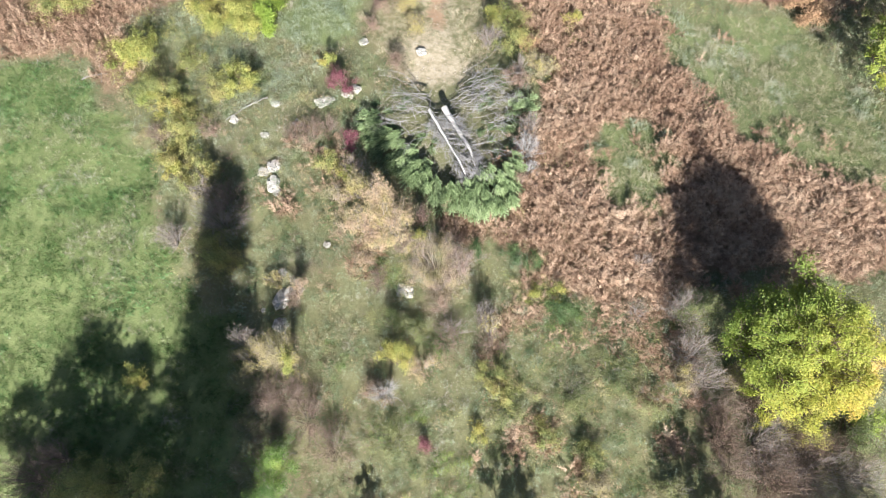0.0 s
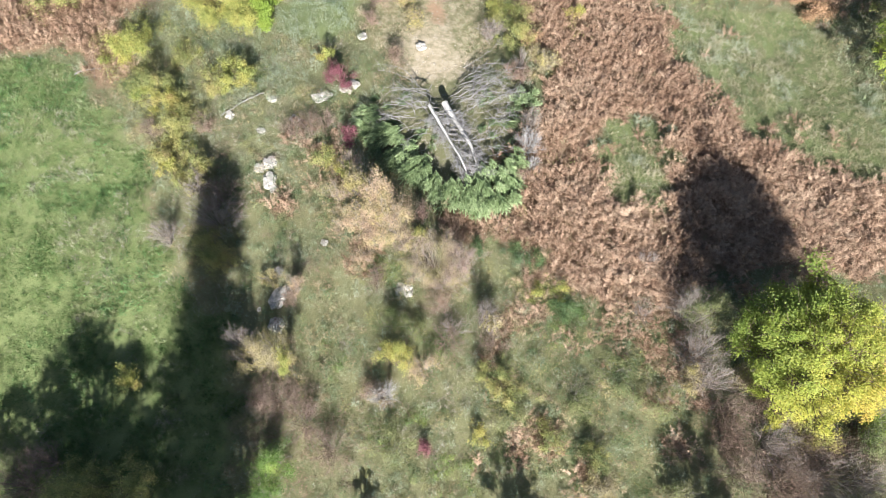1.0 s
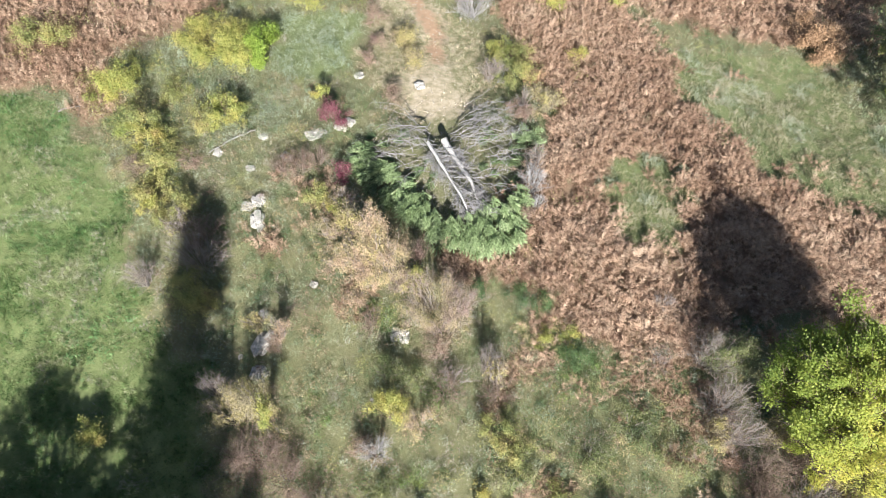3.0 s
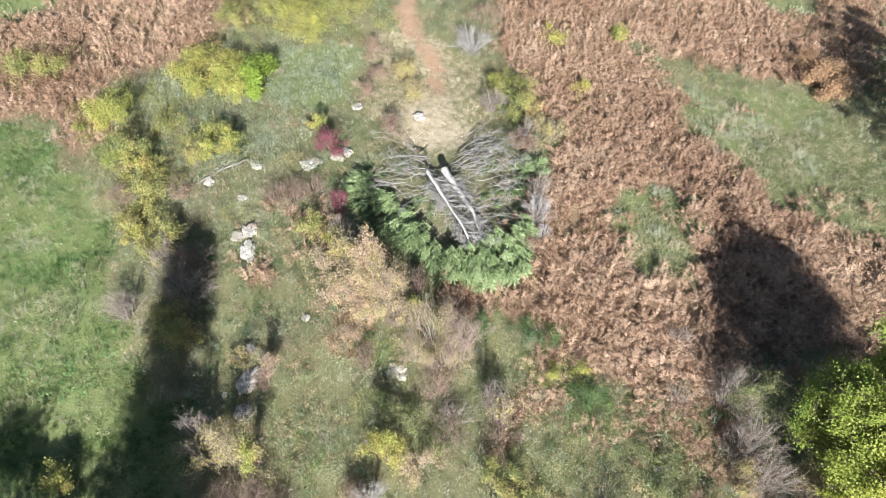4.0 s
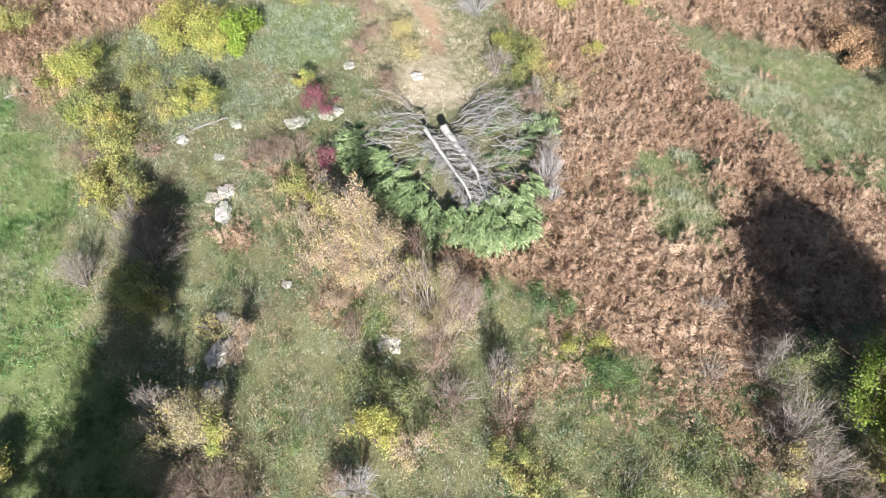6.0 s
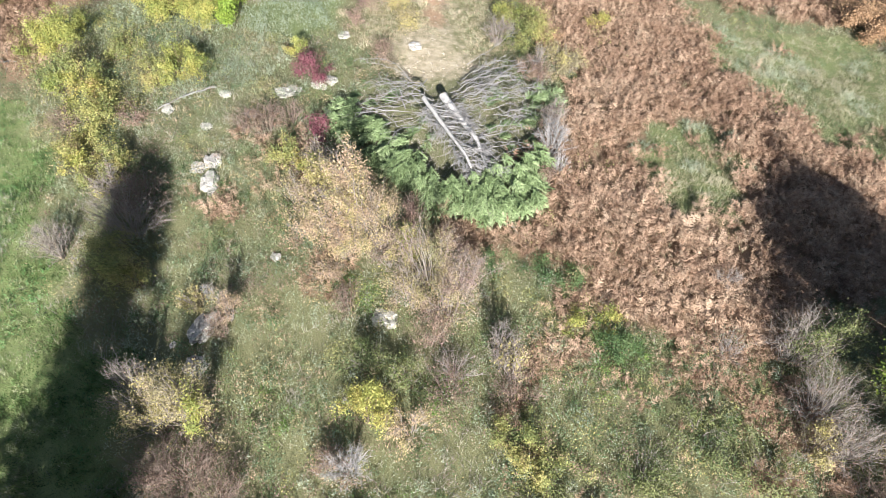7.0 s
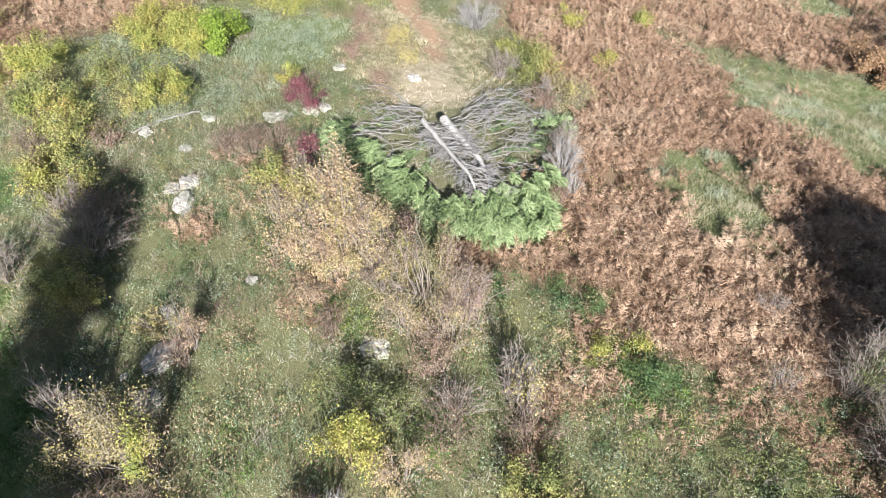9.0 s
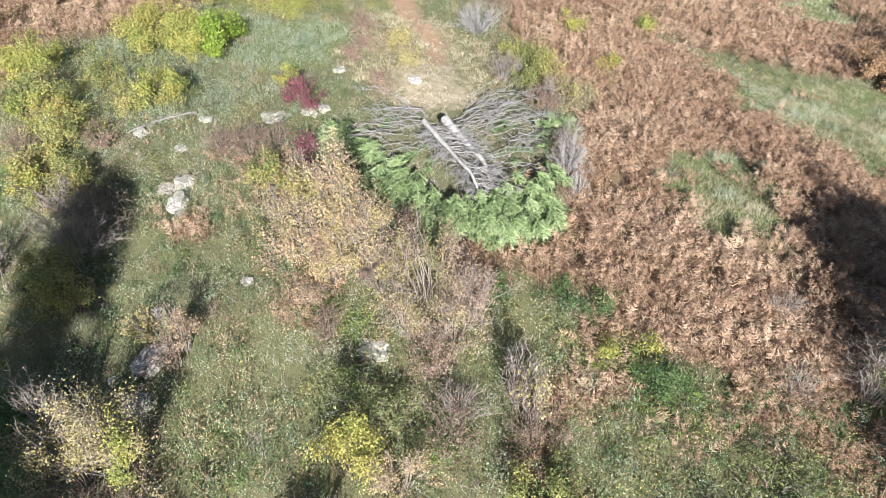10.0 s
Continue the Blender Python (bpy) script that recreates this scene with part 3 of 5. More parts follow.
def add_branch(ob, start, end, lift, thick, twigs, twig_len, o):
    """One bare branch with its side twigs, kept above the ground."""
    line = bends(start[None], end[None], lift[None], 9, 0.022)
    k = rng.integers(2, 9, twigs)
    ts = line[0, k]
    d = unit(end - start)
    side = unit(np.cross(d, UP)) * np.where(rng.random(twigs) < 0.5, -1.0, 1.0)[:, None]
    td = unit(d * 0.7 + side * rng.uniform(0.4, 1.2, (twigs, 1)) + rng.normal(size=(twigs, 3)) * 0.25)
    te = ts + td * (twig_len * rng.uniform(0.4, 1.2, twigs))[:, None]
    tl = bends(ts, te, rng.normal(size=ts.shape) * 0.03 + UP * 0.02, 5)
    for arr in (line, tl):
        arr[..., 2] = np.maximum(arr[..., 2], ground_height(arr[..., 0] + o[0], arr[..., 1] + o[1]) - o[2] + 0.03)
    v, q = tubes(line, thick, 0.005, 5)
    branch = mesh_object("branch", v, q, DEAD_WOOD, ob, smooth=True)
    for k in range(twigs):
        v, q = tubes(tl[k:k + 1], 0.0065, 0.003, 4)
        mesh_object("twig", v, q, DEAD_WOOD, branch)


def pine_top(label, cut, end, tip, radius, n_branch, reach, left, right):
    """A felled pine: bare trunk and dead inner branches. left and right scale the branches on each side."""
    cut, end, tip = (np.array(p) for p in (cut, end, tip))
    ob = thing("felled_pine", label, "felled tree", cut[0], cut[1], cut[2])
    axis = unit(tip - cut)
    stem = np.concatenate([np.linspace(cut, end, 9), np.linspace(end, tip, 5)[1:]])[None] - cut
    stem[:, 1:-1] += rng.normal(size=(1, stem.shape[1] - 2, 3)) * 0.012
    tv, tq = tubes(stem, radius * rng.uniform(0.97, 1.03), 0.02, 10)
    tv = tv + rng.normal(size=tv.shape) * 0.006
    mesh_object("trunk", tv, tq, TRUNK_WOOD, ob, "pale grey weathered trunk", smooth=True)
    ang = np.arange(12) * math.pi / 6
    u = unit(np.cross(axis, UP))
    w = np.cross(axis, u)
    ring = (np.cos(ang)[:, None] * u + np.sin(ang)[:, None] * w) * radius - axis * 0.004
    mesh_object("cut_face", np.concatenate([ring, [-axis * 0.006]]), np.array([[i, (i + 1) % 12, 12] for i in range(12)]), CUT_WOOD, ob, "sawn end of the trunk")
    lateral = unit(np.cross(axis, UP))
    for j in range(n_branch):
        f = rng.uniform(0.06, 0.85)
        seg = f * (stem.shape[1] - 1)
        i = min(int(seg), stem.shape[1] - 2)
        start = stem[0, i] + (stem[0, i + 1] - stem[0, i]) * (seg - i)
        side = rng.choice((-1.0, 1.0))
        scale = left if side < 0 else right
        go = unit(lateral * side * rng.uniform(0.35, 1.0) + axis * rng.uniform(0.2, 0.85) + UP * rng.uniform(-0.4, 0.1))
        ln = reach * scale * rng.uniform(0.5, 1.1) * min(1.0, 1.3 - 0.7 * f)
        lift = UP * 0.08 * ln + lateral * side * 0.05 * ln
        add_branch(ob, start, start + go * ln, lift, rng.uniform(0.008, 0.014), 6, 0.3, cut)
    return ob


def add_boughs(ob, region, n, low, high, centre, droop, dull=0.0):
    """Green boughs over a region of the plan, pointing away from a centre. dull: how far their tint is darkened."""
    o = np.array(ob.location)
    xs, ys = [p[0] for p in region], [p[1] for p in region]
    made = 0
    while made < n:
        x, y = rng.uniform(min(xs), max(xs)), rng.uniform(min(ys), max(ys))
        if not inside(region, np.array([x]), np.array([y]))[0]:
            continue
        made += 1
        p = np.array([x, y, at(x, y) + rng.uniform(low, high)]) - o
        d = unit(np.array([x - centre[0], y - centre[1], 0.0]) + rng.normal(size=3) * np.array([0.45, 0.45, 0]) + UP * droop)
        v, q, t = spray(p, d, rng.uniform(0.3, 0.55))
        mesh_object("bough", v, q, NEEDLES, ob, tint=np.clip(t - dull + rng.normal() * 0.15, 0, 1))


def branch_heap(label, x, y, z, centre_dir, spread, n, length, rise):
    """Cut bare branches lying in a fan."""
    ob = thing("branch_heap", label, "branch pile", x, y, z)
    for j in range(n):
        a = math.atan2(centre_dir[1], centre_dir[0]) + rng.normal() * spread
        ln = length * rng.uniform(0.45, 1.1)
        start = rng.normal(size=3) * np.array([0.42, 0.42, 0.05]) + np.array([0, 0, 0.14])
        end = start + np.array([math.cos(a) * ln, math.sin(a) * ln, rise * rng.uniform(-0.4, 1.0)])
        lift = UP * 0.10 * ln + np.array([-math.sin(a), math.cos(a), 0]) * rng.normal() * 0.14 * ln
        add_branch(ob, start, end, lift, rng.uniform(0.007, 0.014), 7, 0.34, np.array([x, y, z]))
    return ob


GREEN_FRONT = [(-1.15, 11.0), (-0.65, 11.45), (0.15, 10.5), (0.75, 10.9), (0.9, 9.75), (0.27, 9.75), (-0.4, 10.2)]
GREEN_SIDE = [(0.75, 10.9), (1.25, 11.3), (1.75, 11.2), (2.3, 12.0), (2.35, 11.0), (2.2, 10.0), (1.6, 9.5), (0.9, 9.7)]
GREEN_LEFT = [(-2.9, 13.0), (-2.0, 13.3), (-1.3, 12.4), (-0.8, 11.7), (-1.4, 11.1), (-2.3, 12.0)]
GREEN_BACK = [(2.4, 14.2), (2.95, 14.2), (2.85, 13.1), (2.0, 12.7), (2.1, 13.4)]
pine_a = pine_top("felled pine top with grey trunk and green outer needles", (-0.46, 13.32, 1.15), (0.62, 11.05, 1.28), (0.9, 10.5, 0.7), 0.058, 76, 0.95, 1.15, 0.4)
pine_b = pine_top("felled pine top lying beside another, grey trunk raised off the ground", (0.05, 13.42, 1.13), (0.86, 11.86, 1.09), (1.15, 11.1, 0.75), 0.115, 54, 1.1, 0.3, 1.0)
add_boughs(pine_a, GREEN_FRONT, 78, 0.2, 0.62, (0.2, 12.6), -0.35)
add_boughs(pine_a, [(-1.3, 12.1), (-0.7, 12.0), (-0.3, 11.1), (-0.7, 10.4), (-1.4, 11.0)], 34, 0.25, 0.6, (0.1, 12.6), -0.3, 0.05)
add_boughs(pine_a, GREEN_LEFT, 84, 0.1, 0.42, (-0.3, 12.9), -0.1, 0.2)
# next two: low boughs, the shade under the branches put into their dark tint
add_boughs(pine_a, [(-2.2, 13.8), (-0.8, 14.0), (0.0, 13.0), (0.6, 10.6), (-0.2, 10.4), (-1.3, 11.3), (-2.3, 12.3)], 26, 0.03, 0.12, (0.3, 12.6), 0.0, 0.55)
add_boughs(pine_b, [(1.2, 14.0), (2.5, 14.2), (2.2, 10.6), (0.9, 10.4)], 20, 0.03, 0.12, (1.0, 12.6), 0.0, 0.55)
add_boughs(pine_b, GREEN_SIDE, 96, 0.2, 0.68, (0.9, 12.6), -0.35)
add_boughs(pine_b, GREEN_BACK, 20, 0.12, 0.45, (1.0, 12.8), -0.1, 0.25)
branch_heap("fan of bare grey branches beside the felled pines", 0.72, 14.35, at(0.72, 14.35), (1.0, 0.42), 0.5, 28, 1.6, 0.4)
branch_heap("bare grey branches lying over the felled pine's side", 1.15, 13.5, at(1.15, 13.5) + 0.1, (1.0, 0.25), 0.6, 18, 1.2, 0.2)
branch_heap("bare grey branches reaching out from a felled trunk", 0.95, 11.9, at(0.95, 11.9) + 0.2, (1.0, 0.4), 0.35, 9, 1.2, 0.15)
branch_heap("bare grey branches spread beside a felled trunk", -0.7, 13.35, at(-0.7, 13.35) + 0.15, (-1.0, 0.0), 0.45, 24, 1.6, 0.2)


# ---- stones ----
def stone(x, y, a, b, c):
    """A weathered limestone block, half a buried and uneven."""
    bm = bmesh.new()
    bmesh.ops.create_icosphere(bm, subdivisions=4, radius=1.0)
    off = Vector((x * 3.1, y * 2.7, 0))
    for v in bm.verts:
        d = v.co.normalized()
        k = 1 + 0.55 * noise.noise(d * 1.4 + off) + 0.28 * noise.noise(d * 3.5 + off) + 0.16 * noise.noise(d * 8 + off) + 0.07 * noise.noise(d * 18 + off)
        v.co = Vector((max(-0.95, min(1.0, d.x * k)) * a, max(-1.0, min(0.95, d.y * k)) * b, max(-0.6, min(0.8, d.z * k)) * c))
    me = bpy.data.meshes.new("stone")
    bm.to_mesh(me)
    bm.free()
    me.materials.append(LIMESTONE)
    ob = new("stone", me)
    ob.location = (x, y, at(x, y) + c * 0.12)
    ob.rotation_euler = (0.1 * math.sin(x * 7), 0.1 * math.cos(y * 5), 0.5 * math.sin(x * 3 + y))
    return tagged(ob, "pale weathered limestone block lying in the grass", "stone", "stones in the clearing")


stone(-4.06, 13.80, 0.35, 0.20, 0.14)
stone(-3.34, 14.21, 0.25, 0.18, 0.13)
stone(-3.05, 14.43, 0.20, 0.16, 0.11)
stone(-0.79, 16.27, 0.19, 0.17, 0.12)
stone(-2.89, 16.60, 0.17, 0.16, 0.11)
stone(-5.54, 11.21, 0.21, 0.23, 0.16)
stone(-5.87, 11.01, 0.20, 0.15, 0.11)
stone(-5.48, 10.58, 0.21, 0.30, 0.17)
stone(-5.36, 10.32, 0.14, 0.17, 0.12)
stone(-5.95, 12.40, 0.14, 0.12, 0.08)
stone(-1.17, 7.00, 0.28, 0.21, 0.15)
stone(-4.85, 6.76, 0.22, 0.44, 0.18)
stone(-4.88, 5.94, 0.24, 0.22, 0.15)
stone(-7.01, 12.95, 0.16, 0.14, 0.10)
stone(-5.73, 13.66, 0.16, 0.12, 0.09)
stone(-3.64, 8.49, 0.12, 0.10, 0.07)
stone(-3.91, 11.95, 0.12, 0.10, 0.07)
stone(-4.90, 12.89, 0.17, 0.14, 0.10)
stone(-5.43, 6.39, 0.07, 0.07, 0.05)
stone(-1.84, 5.23, 0.07, 0.06, 0.04)


def fallen_pole(label, x0, y0, x1, y1, r, mat):
    a, b = np.array([0, 0, r + 0.03]), np.array([x1 - x0, y1 - y0, at(x1, y1) - at(x0, y0) + 0.08])
    line = bends(a[None], b[None], np.array([[0.03, 0.05, 0.05]]), 9, 0.012)
    v, q = tubes(line, r, r * 0.4, 8)
    k = rng.integers(3, 9, 5)
    s = line[0, k]
    e = s + unit(rng.normal(size=s.shape) + np.array([0, 0, 0.4])) * rng.uniform(0.15, 0.4, (5, 1))
    v2, q2 = tubes(bends(s, e, np.zeros_like(s), 4), r * 0.35, 0.004)
    vv, qq = joined([(v, q), (v2, q2)])
    ob = mesh_object("fallen_branch", vv, qq, mat, smooth=True)
    ob.location = (x0, y0, at(x0, y0))
    return tagged(ob, label, "branch")


fallen_pole("pale dead branch lying in the grass", -6.0, 13.9, -7.3, 12.9, 0.03, DEAD_WOOD)
fallen_pole("thin dry stick lying across green weeds", 1.2, 9.3, 2.9, 7.4, 0.012, STRAW)
fallen_pole("thin dry stick leaning from the pine needles", 1.0, 9.9, 2.0, 8.9, 0.012, DEAD_WOOD)
fallen_pole("short pale stick lying in the meadow edge", -12.4, 14.5, -11.6, 14.8, 0.025, DEAD_WOOD)

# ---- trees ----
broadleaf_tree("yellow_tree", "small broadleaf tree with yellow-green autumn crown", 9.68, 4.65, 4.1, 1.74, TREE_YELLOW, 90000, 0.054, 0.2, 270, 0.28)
broadleaf_tree("yellow_tree", "young tree with orange-yellow leaves beside a larger one", 11.75, 4.7, 2.3, 0.85, GOLD, 8000, 0.055, 0.1, 60)
broadleaf_tree("yellow_tree", "small tree with sparse yellow-green leaves above grass", 17.6, 16.9, 3.4, 1.6, TREE_YELLOW, 9000, 0.08, 0.1, 70)
broadleaf_tree("yellow_tree", "small broadleaf tree with yellowing leaves at the bracken's edge", 18.9, 20.0, 3.6, 1.7, OLIVE, 9000, 0.08, 0.1, 70)
spruce_tree("spruce_tree", "tall narrow dark green spruce beside the meadow", -5.95, -6.2, 11.3, 1.6, 0.85)
broadleaf_tree("broadleaf_tree", "broad tree with olive autumn leaves at the meadow's edge", -9.35, -5.2, 6.85, 2.55, OLIVE, 18000, 0.12, 0.3, 110)
broadleaf_tree("broadleaf_tree", "slender tree with olive autumn leaves", 2.4, -3.4, 3.9, 0.75, OLIVE, 6000, 0.08, 0.2, 50)
broadleaf_tree("broadleaf_tree", "slender young tree with thin yellow leaves", -1.8, -1.6, 2.3, 0.4, YELLOW, 2500, 0.07, 0.2, 30)
broadleaf_tree("broadleaf_tree", "small tree with dense olive leaves", 7.4, -2.2, 3.6, 1.0, OLIVE, 8000, 0.08, 0.1, 60)
broadleaf_tree("broadleaf_tree", "small tree with thinning olive leaves", 10.9, -1.9, 3.3, 1.5, OLIVE, 9000, 0.08, 0.1, 70)

# ---- shrubs ----
shrub("yellow_bush", "dense bush with bright yellow leaves standing in grass", "bush", -7.87, 17.50, 1.33, 1.10, YELLOW, BARK, 14435, 0.050, 27)
shrub("yellow_bush", "dense bush with bright yellow leaves standing in grass", "bush", -7.00, 17.15, 0.95, 0.90, YELLOW, BARK, 7751, 0.050, 21)
shrub("green_bush", "compact bush with fresh bright green leaves", "bush", -6.33, 17.37, 0.85, 1.00, GREEN, BARK, 6600, 0.060, 15)
shrub("yellow_bush", "bushy shrub with clear yellow autumn leaves", "bush", -10.51, 15.59, 0.89, 1.00, YELLOW, BARK, 5317, 0.050, 17)
shrub("yellow_bush", "bushy shrub with clear yellow autumn leaves", "bush", -10.89, 15.27, 0.59, 0.80, YELLOW, BARK, 2594, 0.050, 14)
shrub("olive_shrub", "shrub with olive and yellow autumn leaves", "shrub", -9.61, 14.01, 0.89, 1.00, OLIVE, BARK, 5365, 0.048, 20)
shrub("yellow_bush", "bushy shrub with clear yellow autumn leaves", "bush", -9.14, 13.25, 0.70, 0.80, YELLOW, BARK, 3292, 0.050, 15)
shrub("olive_shrub", "shrub with olive and yellow autumn leaves", "shrub", -8.49, 12.56, 0.78, 0.90, OLIVE, BARK, 4178, 0.048, 19)
shrub("yellow_bush", "bushy shrub with clear yellow autumn leaves", "bush", -9.94, 13.69, 0.48, 0.60, YELLOW, BARK, 1627, 0.050, 12)
shrub("yellow_bush", "bushy shrub with clear yellow autumn leaves", "bush", -6.97, 14.35, 0.65, 1.00, YELLOW, BARK, 3360, 0.050, 15)
shrub("yellow_bush", "bushy shrub with clear yellow autumn leaves", "bush", -6.52, 14.15, 0.42, 0.60, YELLOW, BARK, 1338, 0.050, 12)
shrub("olive_shrub", "shrub with olive and yellow autumn leaves", "shrub", -7.74, 14.25, 0.70, 0.50, OLIVE, BARK, 2735, 0.048, 18)
shrub("olive_shrub", "shrub with olive and yellow autumn leaves", "shrub", -8.74, 15.49, 0.74, 0.50, OLIVE, BARK, 2989, 0.048, 18)
shrub("olive_shrub", "shrub with olive and yellow autumn leaves", "shrub", -8.58, 11.24, 0.65, 0.70, OLIVE, BARK, 2797, 0.048, 17)
shrub("yellow_bush", "bushy shrub with clear yellow autumn leaves", "bush", -8.72, 10.81, 0.43, 0.60, YELLOW, BARK, 1396, 0.050, 12)
shrub("olive_shrub", "shrub with olive and yellow autumn leaves", "shrub", -7.76, 10.82, 0.53, 0.80, OLIVE, BARK, 2181, 0.048, 15)
shrub("olive_shrub", "shrub with olive and yellow autumn leaves", "shrub", -8.03, 10.32, 0.45, 0.70, OLIVE, BARK, 1634, 0.048, 14)
shrub("brown_shrub", "low tangled shrub with reddish brown twigs and few leaves", "shrub", -9.33, 12.23, 0.57, 0.70, FADED_RED, TWIG_RED, 487, 0.038, 46)
shrub("faded_red_shrub", "thin shrub with faded reddish and brown leaves", "shrub", -7.78, 12.71, 0.46, 0.60, FADED_RED, TWIG_RED, 899, 0.042, 19)
shrub("crimson_shrub", "small shrub with deep crimson autumn leaves", "shrub", -3.49, 14.57, 0.48, 0.90, CRIMSON, TWIG_RED, 2236, 0.042, 17)
shrub("crimson_shrub", "small shrub with deep crimson autumn leaves", "shrub", -3.34, 14.18, 0.26, 0.50, CRIMSON, TWIG_RED, 654, 0.042, 13)
shrub("yellow_bush", "bushy shrub with clear yellow autumn leaves", "bush", -4.00, 15.45, 0.31, 0.80, YELLOW, BARK, 884, 0.050, 10)
shrub("yellow_shrub", "half-bare shrub with pale yellow leaves and grey twigs", "shrub", -1.34, 18.67, 0.69, 0.50, PALE_YELLOW, TWIG_GREY, 2770, 0.050, 30)
shrub("yellow_shrub", "half-bare shrub with pale yellow leaves and grey twigs", "shrub", -1.11, 17.61, 0.54, 0.40, PALE_YELLOW, TWIG_GREY, 1716, 0.050, 27)
shrub("yellow_shrub", "low shrub with yellow-green leaves beside a track", "shrub", -5.12, 21.36, 1.43, 0.60, YELLOW, TWIG_GREY, 10041, 0.050, 48)
shrub("olive_shrub", "shrub with olive and yellow autumn leaves", "shrub", -3.94, 22.21, 1.22, 0.70, OLIVE, BARK, 7652, 0.048, 25)
shrub("yellow_shrub", "low shrub with yellow-green leaves beside a track", "shrub", -6.47, 22.01, 0.98, 0.60, YELLOW, TWIG_GREY, 5287, 0.050, 38)
shrub("faded_red_shrub", "thin shrub with faded reddish and brown leaves", "shrub", -2.50, 19.91, 0.63, 0.70, FADED_RED, TWIG_RED, 1533, 0.042, 22)
shrub("faded_red_shrub", "thin shrub with faded reddish and brown leaves", "shrub", -1.66, 15.57, 0.58, 0.60, FADED_RED, TWIG_RED, 1253, 0.042, 21)
shrub("faded_red_shrub", "thin shrub with faded reddish and brown leaves", "shrub", -2.61, 17.35, 0.45, 0.50, FADED_RED, TWIG_RED, 794, 0.042, 18)
shrub("faded_red_shrub", "thin shrub with faded reddish and brown leaves", "shrub", -2.32, 18.54, 0.43, 0.50, FADED_RED, TWIG_RED, 731, 0.042, 18)
shrub("olive_shrub", "shrub with olive and yellow autumn leaves", "shrub", 2.30, 17.92, 0.89, 0.90, OLIVE, BARK, 5087, 0.048, 20)
shrub("olive_shrub", "shrub with olive and yellow autumn leaves", "shrub", 2.80, 16.91, 0.74, 1.00, OLIVE, BARK, 4029, 0.048, 18)
shrub("yellow_bush", "bushy shrub with clear yellow autumn leaves", "bush", 2.13, 18.30, 0.56, 0.80, YELLOW, BARK, 2379, 0.050, 13)
shrub("orange_shrub", "shrub with rusty orange autumn leaves", "shrub", 3.18, 16.79, 0.45, 0.80, ORANGE, BARK, 1215, 0.065, 16)
shrub("bare_shrub", "leafless shrub of thin greyish brown twigs", "shrub", 1.66, 16.97, 0.61, 0.90, FADED_RED, TWIG_GREY, 155, 0.045, 48)
shrub("yellow_shrub", "half-bare shrub with pale yellow leaves and grey twigs", "shrub", 3.42, 15.89, 0.52, 0.90, PALE_YELLOW, TWIG_GREY, 2364, 0.050, 26)
shrub("faded_red_shrub", "thin shrub with faded reddish and brown leaves", "shrub", 2.82, 14.87, 0.42, 0.70, FADED_RED, TWIG_RED, 847, 0.042, 18)
shrub("grey_bush", "dead bush of fine pale grey twigs", "bush", 2.78, 11.93, 0.58, 1.20, FADED_RED, TWIG_PALE, 23, 0.040, 58)
shrub("bare_shrub", "leafless shrub of thin greyish brown twigs", "shrub", 2.96, 12.89, 0.50, 1.10, FADED_RED, TWIG_GREY, 122, 0.045, 43)
shrub("grey_bush", "dead bush of fine pale grey twigs", "bush", 2.90, 11.28, 0.34, 0.80, FADED_RED, TWIG_PALE, 8, 0.040, 46)
shrub("faded_red_shrub", "thin shrub with faded reddish and brown leaves", "shrub", 2.55, 10.80, 0.36, 0.70, FADED_RED, TWIG_RED, 690, 0.042, 17)
shrub("yellow_shrub", "half-bare shrub with pale yellow leaves and grey twigs", "shrub", 3.74, 15.79, 0.40, 0.80, PALE_YELLOW, TWIG_GREY, 1527, 0.050, 23)
shrub("faded_red_shrub", "thin shrub with faded reddish and brown leaves", "shrub", 2.47, 15.04, 0.46, 0.80, FADED_RED, TWIG_RED, 1037, 0.042, 19)
shrub("bare_shrub", "leafless shrub of thin greyish brown twigs", "shrub", 2.79, 15.66, 0.47, 0.80, FADED_RED, TWIG_GREY, 100, 0.045, 42)
shrub("tan_shrub", "tall shrub with dry tan and pale orange leaves", "shrub", -1.84, 9.35, 0.77, 2.50, TAN, TWIG_GREY, 5502, 0.042, 32)
shrub("tan_shrub", "tall shrub with dry tan and pale orange leaves", "shrub", -2.19, 9.00, 0.68, 2.10, TAN, TWIG_GREY, 4319, 0.042, 30)
shrub("tan_shrub", "tall shrub with dry tan and pale orange leaves", "shrub", -1.34, 8.77, 0.68, 2.10, TAN, TWIG_GREY, 4223, 0.042, 30)
shrub("tan_shrub", "tall shrub with dry tan and pale orange leaves", "shrub", -2.00, 8.54, 0.54, 1.10, TAN, TWIG_GREY, 2714, 0.042, 27)
shrub("yellow_shrub", "half-bare shrub with pale yellow leaves and grey twigs", "shrub", -2.67, 10.16, 0.53, 1.70, PALE_YELLOW, TWIG_GREY, 2714, 0.050, 27)
shrub("mixed_shrub", "half-bare shrub with pinkish, yellow and tan leaves", "shrub", -3.28, 9.89, 0.54, 1.00, MIXED, TWIG_GREY, 1659, 0.04, 28)
shrub("yellow_shrub", "half-bare shrub with pale yellow leaves and grey twigs", "shrub", -1.76, 8.89, 0.44, 2.20, PALE_YELLOW, TWIG_GREY, 1875, 0.050, 25)
shrub("tan_shrub", "tall shrub with dry tan and pale orange leaves", "shrub", -2.92, 9.07, 0.53, 0.90, TAN, TWIG_GREY, 2329, 0.042, 27)
shrub("yellow_shrub", "half-bare shrub with pale yellow leaves and grey twigs", "shrub", -1.13, 8.30, 0.44, 1.40, PALE_YELLOW, TWIG_GREY, 1884, 0.050, 25)
